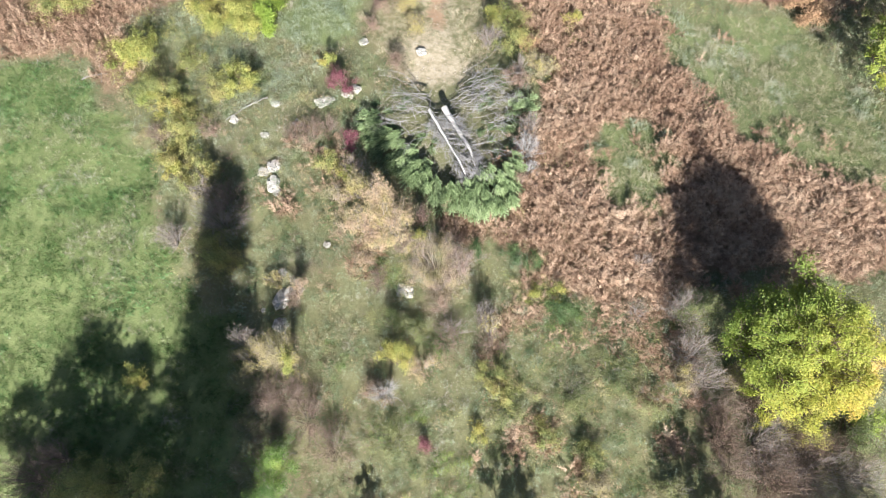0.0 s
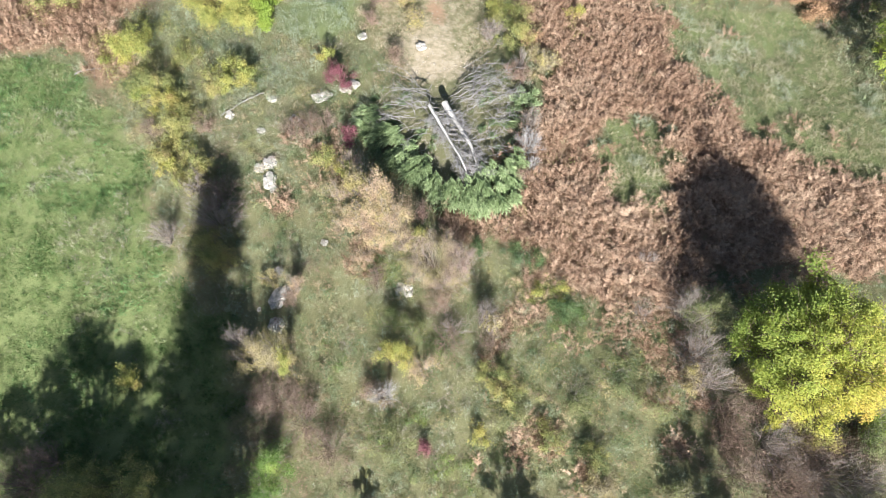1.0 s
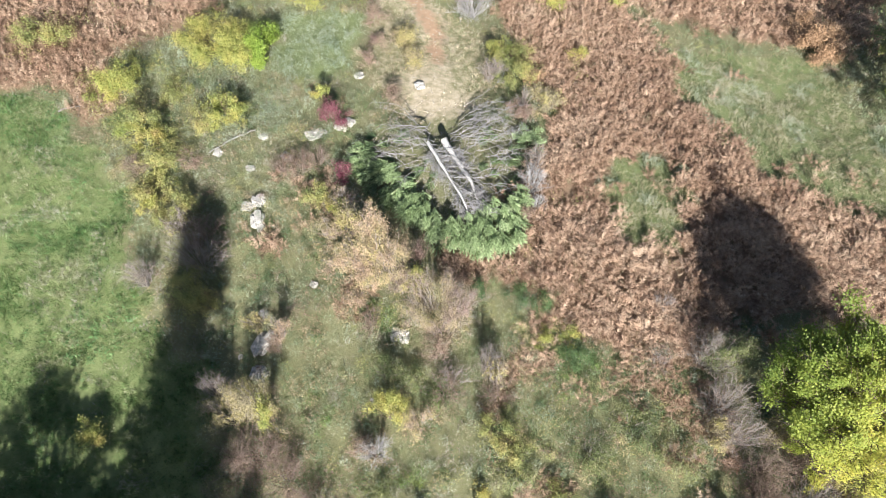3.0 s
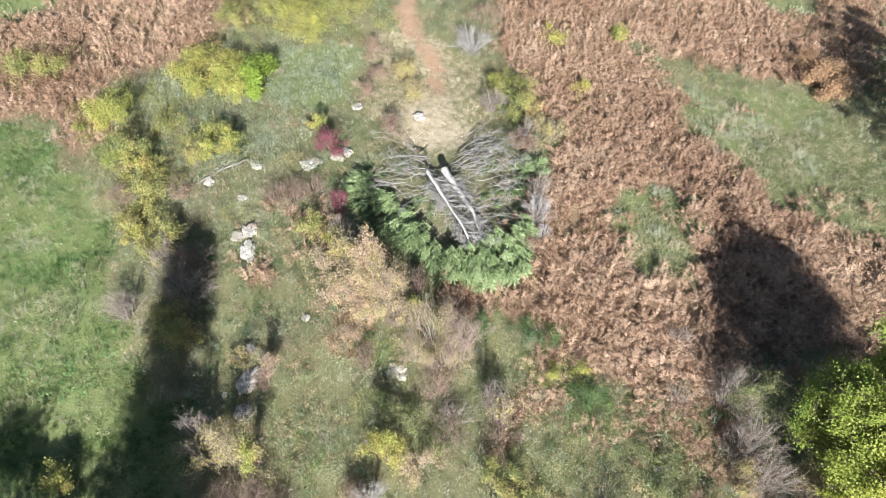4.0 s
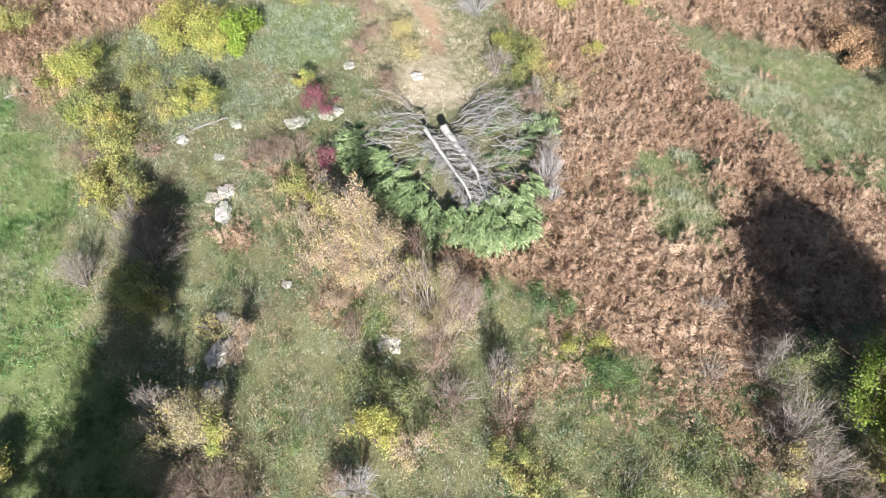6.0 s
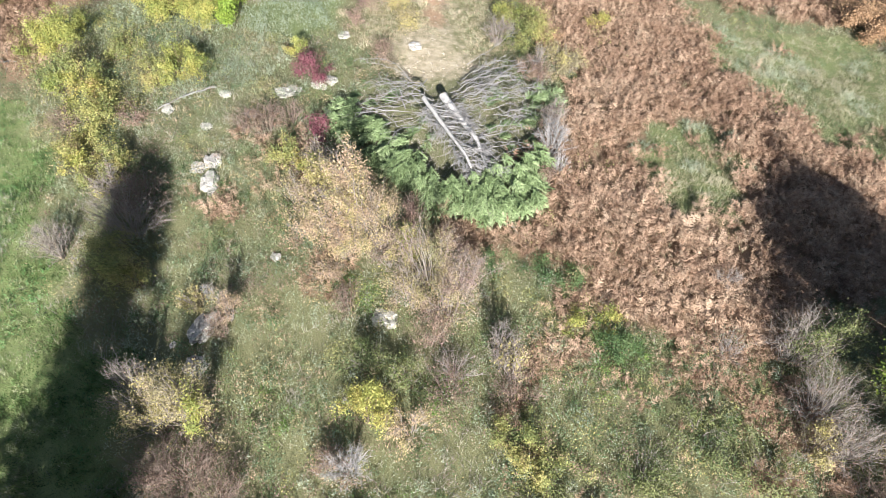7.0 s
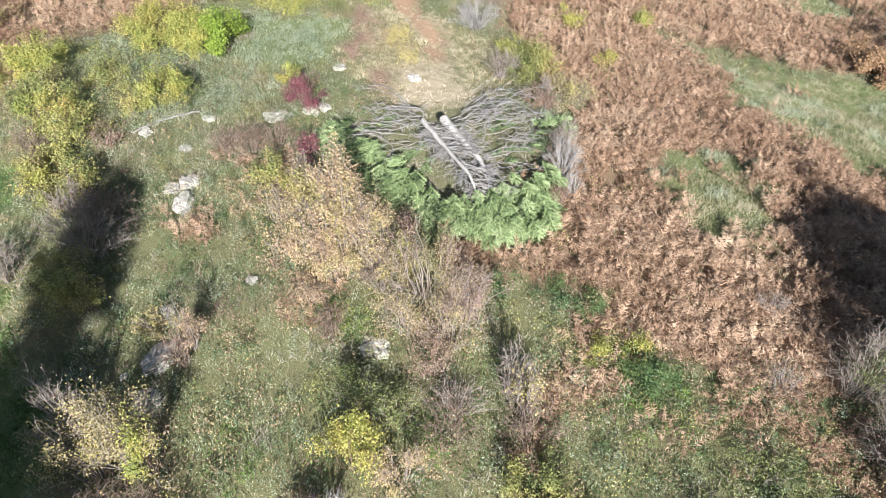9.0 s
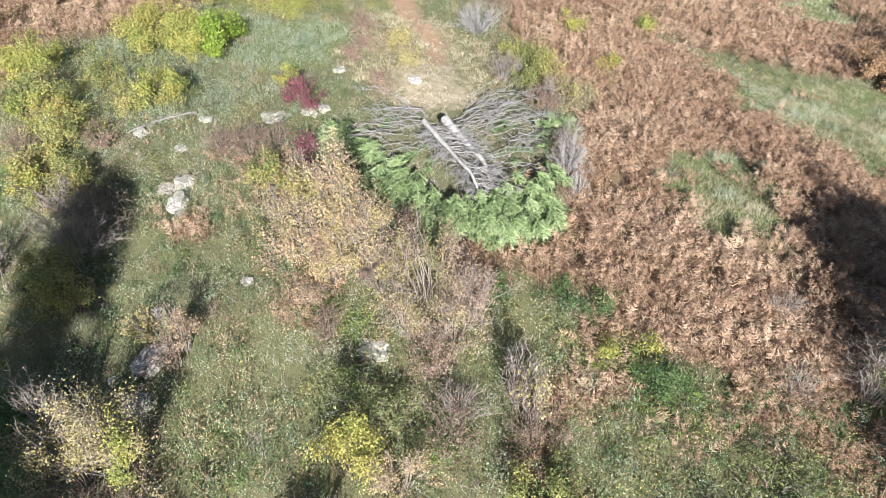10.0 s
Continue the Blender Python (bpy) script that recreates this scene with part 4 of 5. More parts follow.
shrub("mixed_shrub", "half-bare shrub with pinkish, yellow and tan leaves", "shrub", -2.93, 10.92, 0.39, 1.20, MIXED, TWIG_GREY, 908, 0.04, 24)
shrub("mixed_shrub", "half-bare shrub with pinkish, yellow and tan leaves", "shrub", 0.53, 7.69, 0.58, 1.50, MIXED, TWIG_GREY, 2008, 0.04, 30)
shrub("brown_shrub", "low tangled shrub with reddish brown twigs and few leaves", "shrub", -1.94, 7.28, 0.50, 0.70, FADED_RED, TWIG_RED, 406, 0.038, 44)
shrub("tan_shrub", "tall shrub with dry tan and pale orange leaves", "shrub", -2.42, 7.93, 0.45, 0.50, TAN, TWIG_GREY, 1370, 0.042, 25)
shrub("faded_red_shrub", "thin shrub with faded reddish and brown leaves", "shrub", -0.60, 9.16, 0.39, 1.30, FADED_RED, TWIG_RED, 831, 0.042, 17)
shrub("mixed_shrub", "half-bare shrub with pinkish, yellow and tan leaves", "shrub", -0.21, 7.73, 0.85, 2.30, MIXED, TWIG_GREY, 4298, 0.04, 36)
shrub("mixed_shrub", "half-bare shrub with pinkish, yellow and tan leaves", "shrub", 0.12, 7.07, 0.74, 1.60, MIXED, TWIG_GREY, 3256, 0.04, 33)
shrub("mixed_shrub", "half-bare shrub with pinkish, yellow and tan leaves", "shrub", -0.62, 7.37, 0.63, 1.50, MIXED, TWIG_GREY, 2380, 0.04, 30)
shrub("yellow_bush", "bushy shrub with clear yellow autumn leaves", "bush", -0.64, 8.28, 0.32, 1.50, YELLOW, BARK, 967, 0.050, 11)
shrub("faded_red_shrub", "thin shrub with faded reddish and brown leaves", "shrub", -0.08, 6.54, 0.60, 0.90, FADED_RED, TWIG_RED, 1629, 0.042, 21)
shrub("yellow_bush", "bushy shrub with clear yellow autumn leaves", "bush", -1.31, 4.75, 0.58, 1.20, YELLOW, BARK, 3300, 0.050, 13)
shrub("tan_shrub", "tall shrub with dry tan and pale orange leaves", "shrub", -0.57, 4.65, 0.41, 1.00, TAN, TWIG_GREY, 1587, 0.042, 24)
shrub("yellow_shrub", "half-bare shrub with pale yellow leaves and grey twigs", "shrub", -4.69, 4.88, 0.73, 2.00, PALE_YELLOW, TWIG_GREY, 3837, 0.042, 31)
shrub("yellow_shrub", "half-bare shrub with pale yellow leaves and grey twigs", "shrub", -5.29, 4.73, 0.65, 1.90, PALE_YELLOW, TWIG_GREY, 3089, 0.042, 30)
shrub("yellow_bush", "bushy shrub with clear yellow autumn leaves", "bush", -4.39, 4.74, 0.36, 1.80, YELLOW, BARK, 1228, 0.050, 11)
shrub("bare_shrub", "leafless shrub of thin greyish brown twigs", "shrub", -5.70, 5.27, 0.52, 1.90, FADED_RED, TWIG_GREY, 135, 0.045, 44)
shrub("brown_shrub", "low tangled shrub with reddish brown twigs and few leaves", "shrub", -5.11, 3.78, 0.64, 1.00, FADED_RED, TWIG_RED, 708, 0.038, 49)
shrub("brown_shrub", "low tangled shrub with reddish brown twigs and few leaves", "shrub", -3.88, 3.18, 1.06, 0.90, FADED_RED, TWIG_RED, 1430, 0.038, 66)
shrub("brown_shrub", "low tangled shrub with reddish brown twigs and few leaves", "shrub", -3.06, 2.43, 0.88, 0.80, FADED_RED, TWIG_RED, 1012, 0.038, 59)
shrub("brown_shrub", "low tangled shrub with reddish brown twigs and few leaves", "shrub", -4.56, 3.79, 0.82, 0.90, FADED_RED, TWIG_RED, 958, 0.038, 56)
shrub("green_shrub", "shrub with fresh green and yellowing leaves", "shrub", -4.63, 2.10, 0.74, 1.40, PATCH_GREEN, TWIG_GREY, 4119, 0.045, 24)
shrub("green_shrub", "shrub with fresh green and yellowing leaves", "shrub", -4.83, 1.38, 0.78, 1.30, PATCH_GREEN, TWIG_GREY, 4262, 0.045, 24)
shrub("yellow_bush", "bushy shrub with clear yellow autumn leaves", "bush", -8.85, 4.24, 0.50, 0.90, YELLOW, BARK, 2158, 0.050, 13)
shrub("olive_shrub", "shrub with olive and yellow autumn leaves", "shrub", -8.65, 1.53, 0.95, 1.50, OLIVE, BARK, 7204, 0.048, 21)
shrub("olive_shrub", "shrub with olive and yellow autumn leaves", "shrub", -9.86, 1.40, 0.98, 1.40, OLIVE, BARK, 7259, 0.048, 22)
shrub("brown_shrub", "low tangled shrub with reddish brown twigs and few leaves", "shrub", -11.53, 1.56, 1.02, 1.20, FADED_RED, TWIG_RED, 1537, 0.038, 64)
shrub("brown_shrub", "low tangled shrub with reddish brown twigs and few leaves", "shrub", -10.89, 2.16, 0.68, 1.00, FADED_RED, TWIG_RED, 775, 0.038, 51)
shrub("tan_shrub", "tall shrub with dry tan and pale orange leaves", "shrub", -4.35, 6.96, 0.32, 1.30, TAN, TWIG_GREY, 976, 0.042, 22)
shrub("faded_red_shrub", "thin shrub with faded reddish and brown leaves", "shrub", -4.40, 6.62, 0.30, 1.00, FADED_RED, TWIG_RED, 467, 0.042, 16)
shrub("yellow_shrub", "half-bare shrub with pale yellow leaves and grey twigs", "shrub", -5.08, 7.29, 0.34, 0.60, PALE_YELLOW, TWIG_GREY, 1019, 0.050, 22)
shrub("sapling", "thin sapling with bare top twigs and few pale yellow leaves", "sapling", 1.41, 5.67, 0.42, 1.60, PALE_YELLOW, TWIG_GREY, 515, 0.055, 16)
shrub("bare_shrub", "leafless shrub of thin greyish brown twigs", "shrub", 1.22, 6.08, 0.48, 1.50, FADED_RED, TWIG_GREY, 112, 0.045, 43)
shrub("grey_bush", "dead bush of fine pale grey twigs", "bush", -1.67, 3.91, 0.52, 0.90, FADED_RED, TWIG_PALE, 17, 0.040, 56)
shrub("faded_red_shrub", "thin shrub with faded reddish and brown leaves", "shrub", -1.92, 3.97, 0.45, 0.70, FADED_RED, TWIG_RED, 942, 0.042, 18)
shrub("crimson_shrub", "small shrub with deep crimson autumn leaves", "shrub", -0.45, 2.50, 0.34, 0.50, CRIMSON, TWIG_RED, 900, 0.042, 14)
shrub("yellow_bush", "bushy shrub with clear yellow autumn leaves", "bush", 0.98, 2.83, 0.35, 0.50, YELLOW, BARK, 929, 0.050, 11)
shrub("olive_shrub", "shrub with olive and yellow autumn leaves", "shrub", 4.13, 2.22, 0.53, 0.70, OLIVE, BARK, 2076, 0.048, 15)
shrub("yellow_shrub", "half-bare shrub with pale yellow leaves and grey twigs", "shrub", 4.17, 1.55, 0.61, 0.70, PALE_YELLOW, TWIG_GREY, 2607, 0.050, 28)
shrub("olive_shrub", "shrub with olive and yellow autumn leaves", "shrub", 1.73, 3.99, 0.56, 0.60, OLIVE, BARK, 2072, 0.048, 16)
shrub("green_shrub", "shrub with dull green and yellowing leaves", "shrub", 7.67, 6.29, 0.72, 2.00, DULL_GREEN, TWIG_GREY, 4019, 0.045, 23)
shrub("bare_shrub", "leafless shrub of thin greyish brown twigs", "shrub", 7.22, 6.33, 0.87, 1.70, FADED_RED, TWIG_GREY, 369, 0.045, 58)
shrub("bare_shrub", "leafless shrub of thin greyish brown twigs", "shrub", 7.36, 5.10, 0.97, 1.40, FADED_RED, TWIG_GREY, 390, 0.045, 62)
shrub("bare_shrub", "leafless shrub of thin greyish brown twigs", "shrub", 7.52, 4.30, 0.82, 1.30, FADED_RED, TWIG_GREY, 293, 0.045, 56)
shrub("yellow_shrub", "half-bare shrub with pale yellow leaves and grey twigs", "shrub", 7.05, 4.38, 0.41, 1.20, PALE_YELLOW, TWIG_GREY, 1609, 0.050, 24)
shrub("brown_shrub", "low tangled shrub with reddish brown twigs and few leaves", "shrub", 8.12, 3.53, 0.76, 1.10, FADED_RED, TWIG_RED, 951, 0.038, 54)
shrub("bare_shrub", "leafless shrub of thin greyish brown twigs", "shrub", 9.00, 2.59, 1.15, 1.30, FADED_RED, TWIG_GREY, 482, 0.045, 70)
shrub("bare_shrub", "leafless shrub of thin greyish brown twigs", "shrub", 10.32, 1.85, 1.30, 1.40, FADED_RED, TWIG_GREY, 603, 0.045, 76)
shrub("bare_shrub", "leafless shrub of thin greyish brown twigs", "shrub", 11.62, 1.71, 1.23, 1.40, FADED_RED, TWIG_GREY, 548, 0.045, 73)
shrub("brown_shrub", "low tangled shrub with reddish brown twigs and few leaves", "shrub", 9.70, 1.56, 1.18, 1.10, FADED_RED, TWIG_RED, 1843, 0.038, 71)
shrub("brown_shrub", "low tangled shrub with reddish brown twigs and few leaves", "shrub", 8.14, 1.85, 0.87, 1.00, FADED_RED, TWIG_RED, 1113, 0.038, 58)
shrub("green_shrub", "shrub with dull green and yellowing leaves", "shrub", 11.89, 2.84, 0.90, 1.60, DULL_GREEN, TWIG_GREY, 5932, 0.045, 27)
shrub("yellow_bush", "bushy shrub with clear yellow autumn leaves", "bush", 10.20, 3.25, 0.90, 1.90, YELLOW, BARK, 7477, 0.050, 17)
shrub("green_shrub", "shrub with dull green and yellowing leaves", "shrub", 6.43, 1.28, 0.47, 1.20, DULL_GREEN, TWIG_GREY, 1761, 0.045, 19)
shrub("bare_shrub", "dense leafless shrub of dark brown twigs", "shrub", 7.90, 2.74, 0.83, 1.20, FADED_RED, BARK, 645, 0.045, 99)
shrub("bare_shrub", "dense leafless shrub of dark brown twigs", "shrub", 9.20, 3.62, 0.89, 1.20, FADED_RED, BARK, 722, 0.045, 104)
shrub("bare_shrub", "dense leafless shrub of dark brown twigs", "shrub", 10.30, 2.46, 0.99, 1.30, FADED_RED, BARK, 878, 0.045, 111)
shrub("bare_shrub", "dense leafless shrub of dark brown twigs", "shrub", 9.21, 1.70, 1.04, 1.20, FADED_RED, BARK, 912, 0.045, 115)
shrub("bare_shrub", "dense leafless shrub of dark brown twigs", "shrub", 11.59, 2.49, 0.91, 1.00, FADED_RED, BARK, 674, 0.045, 105)
shrub("yellow_shrub", "half-bare shrub with pale yellow leaves and grey twigs", "shrub", 8.65, 4.33, 0.50, 1.20, PALE_YELLOW, TWIG_GREY, 2404, 0.050, 26)
shrub("green_bush", "compact bush with fresh bright green leaves", "bush", 12.22, 3.17, 0.62, 1.40, GREEN, BARK, 4162, 0.060, 14)
shrub("brown_shrub", "low tangled shrub with reddish brown twigs and few leaves", "shrub", -4.38, 12.31, 0.70, 0.70, FADED_RED, TWIG_RED, 669, 0.038, 51)
shrub("brown_shrub", "low tangled shrub with reddish brown twigs and few leaves", "shrub", -3.86, 12.65, 0.46, 0.70, FADED_RED, TWIG_RED, 354, 0.038, 42)
shrub("crimson_shrub", "small shrub with deep crimson autumn leaves", "shrub", -3.04, 12.10, 0.38, 0.80, CRIMSON, TWIG_RED, 1406, 0.042, 15)
shrub("yellow_bush", "bushy shrub with clear yellow autumn leaves", "bush", -3.26, 10.89, 0.39, 0.80, YELLOW, BARK, 1439, 0.050, 11)
shrub("olive_shrub", "shrub with olive and yellow autumn leaves", "shrub", -3.78, 11.30, 0.47, 0.70, OLIVE, BARK, 1718, 0.048, 14)
shrub("brown_shrub", "low tangled shrub with reddish brown twigs and few leaves", "shrub", -4.96, 12.34, 0.53, 0.60, FADED_RED, TWIG_RED, 406, 0.038, 45)
shrub("olive_shrub", "shrub with olive and yellow autumn leaves", "shrub", -6.98, 8.00, 0.76, 1.10, OLIVE, BARK, 4423, 0.048, 19)
shrub("olive_shrub", "shrub with olive and yellow autumn leaves", "shrub", -6.46, 7.76, 0.49, 1.00, OLIVE, BARK, 2213, 0.048, 15)
shrub("bare_shrub", "leafless shrub of thin greyish brown twigs", "shrub", -6.89, 9.05, 0.84, 1.30, FADED_RED, TWIG_GREY, 304, 0.045, 57)
shrub("brown_shrub", "low tangled shrub with reddish brown twigs and few leaves", "shrub", -6.85, 9.80, 0.67, 1.00, FADED_RED, TWIG_RED, 745, 0.038, 50)
shrub("bare_shrub", "leafless shrub of thin greyish brown twigs", "shrub", -8.34, 8.55, 0.67, 1.10, FADED_RED, TWIG_GREY, 197, 0.045, 50)
shrub("bare_shrub", "leafless shrub of thin greyish brown twigs", "shrub", -7.63, 10.21, 0.60, 0.90, FADED_RED, TWIG_GREY, 151, 0.045, 47)
shrub("nettle_clump", "low clump of fresh green leafy weeds", "weed", 1.06, 8.32, 0.37, 0.50, FRESH_GREEN, STALK, 1145, 0.042, 15)
shrub("nettle_clump", "low clump of fresh green leafy weeds", "weed", 3.52, 6.57, 0.54, 0.50, FRESH_GREEN, STALK, 2072, 0.042, 18)
shrub("yellow_bush", "bushy shrub with clear yellow autumn leaves", "bush", 3.52, 7.08, 0.36, 0.50, YELLOW, BARK, 986, 0.050, 11)
shrub("yellow_bush", "bushy shrub with clear yellow autumn leaves", "bush", 2.79, 6.84, 0.33, 0.50, YELLOW, BARK, 848, 0.050, 11)
shrub("nettle_clump", "low clump of fresh green leafy weeds", "weed", 2.91, 7.93, 0.46, 0.40, FRESH_GREEN, STALK, 1473, 0.042, 16)
shrub("nettle_clump", "low clump of fresh green leafy weeds", "weed", 2.29, 8.24, 0.46, 0.35, FRESH_GREEN, STALK, 1402, 0.042, 17)
shrub("olive_shrub", "shrub with olive and yellow autumn leaves", "shrub", 1.48, 4.46, 0.56, 0.80, OLIVE, BARK, 2376, 0.048, 16)
shrub("orange_shrub", "shrub with rusty orange autumn leaves", "shrub", 15.30, 21.34, 1.30, 0.90, ORANGE, BARK, 6447, 0.065, 30)
shrub("orange_shrub", "shrub with rusty orange autumn leaves", "shrub", 15.54, 20.14, 0.83, 0.80, ORANGE, BARK, 2995, 0.065, 22)
shrub("yellow_shrub", "half-bare shrub with pale yellow leaves and grey twigs", "shrub", -3.45, 11.01, 0.33, 0.50, PALE_YELLOW, TWIG_GREY, 899, 0.050, 22)
shrub("olive_shrub", "shrub with olive and yellow autumn leaves", "shrub", -13.53, 17.76, 1.09, 0.80, OLIVE, BARK, 6720, 0.048, 23)
shrub("olive_shrub", "shrub with olive and yellow autumn leaves", "shrub", -7.74, 21.03, 0.96, 0.70, OLIVE, BARK, 5198, 0.048, 21)
shrub("yellow_bush", "bushy shrub with clear yellow autumn leaves", "bush", 7.05, 22.36, 0.62, 0.60, YELLOW, BARK, 2398, 0.050, 14)
shrub("yellow_bush", "bushy shrub with clear yellow autumn leaves", "bush", 4.33, 21.74, 0.59, 0.60, YELLOW, BARK, 2229, 0.050, 14)
shrub("yellow_bush", "bushy shrub with clear yellow autumn leaves", "bush", 5.00, 18.45, 0.40, 0.60, YELLOW, BARK, 1254, 0.050, 12)
shrub("grey_bush", "dead bush of fine pale grey twigs", "bush", 1.09, 20.48, 0.83, 0.90, FADED_RED, TWIG_PALE, 34, 0.040, 71)
shrub("faded_red_shrub", "thin shrub with faded reddish and brown leaves", "shrub", 1.81, 22.45, 0.74, 0.80, FADED_RED, TWIG_RED, 2078, 0.042, 24)
shrub("bare_shrub", "leafless shrub of thin greyish brown twigs", "shrub", 6.25, 8.06, 0.49, 0.70, FADED_RED, TWIG_GREY, 97, 0.045, 43)
shrub("bare_shrub", "leafless shrub of thin greyish brown twigs", "shrub", 5.89, 6.34, 0.47, 0.60, FADED_RED, TWIG_GREY, 84, 0.045, 42)
shrub("grey_bush", "dead bush of fine pale grey twigs", "bush", -4.87, 7.46, 0.22, 0.50, FADED_RED, TWIG_PALE, 6, 0.040, 40)
shrub("olive_shrub", "shrub with olive and yellow autumn leaves", "shrub", 2.83, 2.77, 0.64, 0.40, OLIVE, BARK, 2160, 0.048, 17)
shrub("green_shrub", "shrub with dull green and yellowing leaves", "shrub", -1.34, 2.75, 0.77, 0.50, DULL_GREEN, TWIG_GREY, 2686, 0.045, 24)
shrub("green_shrub", "shrub with dull green and yellowing leaves", "shrub", 3.70, 3.86, 0.79, 0.45, DULL_GREEN, TWIG_GREY, 2706, 0.045, 24)
shrub("green_shrub", "shrub with dull green and yellowing leaves", "shrub", 4.92, 4.69, 0.80, 0.50, DULL_GREEN, TWIG_GREY, 2898, 0.045, 25)
shrub("green_shrub", "shrub with dull green and yellowing leaves", "shrub", 1.88, 3.54, 0.78, 0.40, DULL_GREEN, TWIG_GREY, 2538, 0.045, 24)
shrub("green_shrub", "shrub with dull green and yellowing leaves", "shrub", 6.02, 3.88, 0.74, 0.50, DULL_GREEN, TWIG_GREY, 2526, 0.045, 24)
shrub("brown_shrub", "low tangled shrub with reddish brown twigs and few leaves", "shrub", 0.10, 5.43, 0.70, 0.70, FADED_RED, TWIG_RED, 677, 0.038, 52)
shrub("bare_shrub", "leafless shrub of thin greyish brown twigs", "shrub", 0.27, 5.75, 0.53, 0.80, FADED_RED, TWIG_GREY, 117, 0.045, 45)
shrub("green_shrub", "shrub with dull green and yellowing leaves", "shrub", -1.40, 5.92, 0.64, 0.70, DULL_GREEN, TWIG_GREY, 2283, 0.045, 22)
shrub("green_shrub", "shrub with dull green and yellowing leaves", "shrub", -0.73, 5.61, 0.53, 0.60, DULL_GREEN, TWIG_GREY, 1603, 0.045, 20)
shrub("brown_shrub", "low tangled shrub with reddish brown twigs and few leaves", "shrub", 1.43, 5.36, 0.71, 0.70, FADED_RED, TWIG_RED, 681, 0.038, 52)


# ---- ground cover ----
def grass(name, label, mat, per_m2, zones, length, width, lean=0.5, rag=0.35, category="grass", within=None, patchy=None):
    p = scatter(per_m2, zones, rag=rag, within=within, patchy=patchy)
    n = len(p)
    tuft = mottle(p[:, 0], p[:, 1], 0.24, 3)
    ln = length * rng.uniform(0.5, 1.2, n) * np.clip(1 + 0.3 * mottle(p[:, 0], p[:, 1], 0.9, 5) + 0.9 * tuft, 0.45, 2.4)
    a = 5.0 * mottle(p[:, 0], p[:, 1], 0.3, 7) + rng.normal(size=n) * 1.3
    lay = lean * rng.uniform(0.3, 1.3, n)
    tip = p + np.stack([np.cos(a) * lay * ln, np.sin(a) * lay * ln, ln * np.sqrt(np.clip(1 - lay ** 2 * 0.6, 0.1, 1))], 1)
    v, q = blades(p - np.array([0, 0, 0.01]), tip, width)
    # tint follows tuft height: shade in the gaps between tufts is coloured in
    t = np.clip(0.5 + 0.3 * mottle(p[:, 0], p[:, 1], 1.7, 9) + 0.25 * mottle(p[:, 0], p[:, 1], 0.6, 27) + 0.4 * tuft + 0.25 * mottle(p[:, 0], p[:, 1], 0.13, 11), 0, 1)
    tagged(mesh_object(name, v, q, mat, tint=np.repeat(t, 3)), label, category, kind="stuff")


def leafy_cover(name, label, mat, per_m2, zones, leaves, size, radius, height, category="weeds", rag=0.35, within=None, patchy=None):
    """Low clumps of broad-leaved weeds."""
    c = scatter(per_m2, zones, rag=rag, within=within, patchy=patchy)
    k = np.repeat(np.arange(len(c)), leaves)
    n = len(k)
    s = rng.uniform(0.5, 1.4, len(c))[k]
    a, rad = rng.uniform(0, 6.283, n), np.sqrt(rng.random(n))
    p = c[k] + np.stack([np.cos(a) * rad * radius * s, np.sin(a) * rad * radius * s, height * s * (1 - 0.7 * rad ** 2) * rng.uniform(0.3, 1.1, n) + 0.01], 1)
    nrm = np.stack([np.cos(a) * rad, np.sin(a) * rad, np.full(n, 0.9)], 1) + rng.normal(size=(n, 3)) * 0.45
    v, q = leaf_quads(p, nrm, size * rng.uniform(0.6, 1.4, n), 0.5)
    t = np.clip(rng.random(len(c)) * 0.9 + 0.3 * mottle(c[:, 0], c[:, 1], 1.5, 9), 0, 1)[k]
    tagged(mesh_object(name, v, q, mat, tint=np.repeat(t, 4)), label, category, kind="stuff")


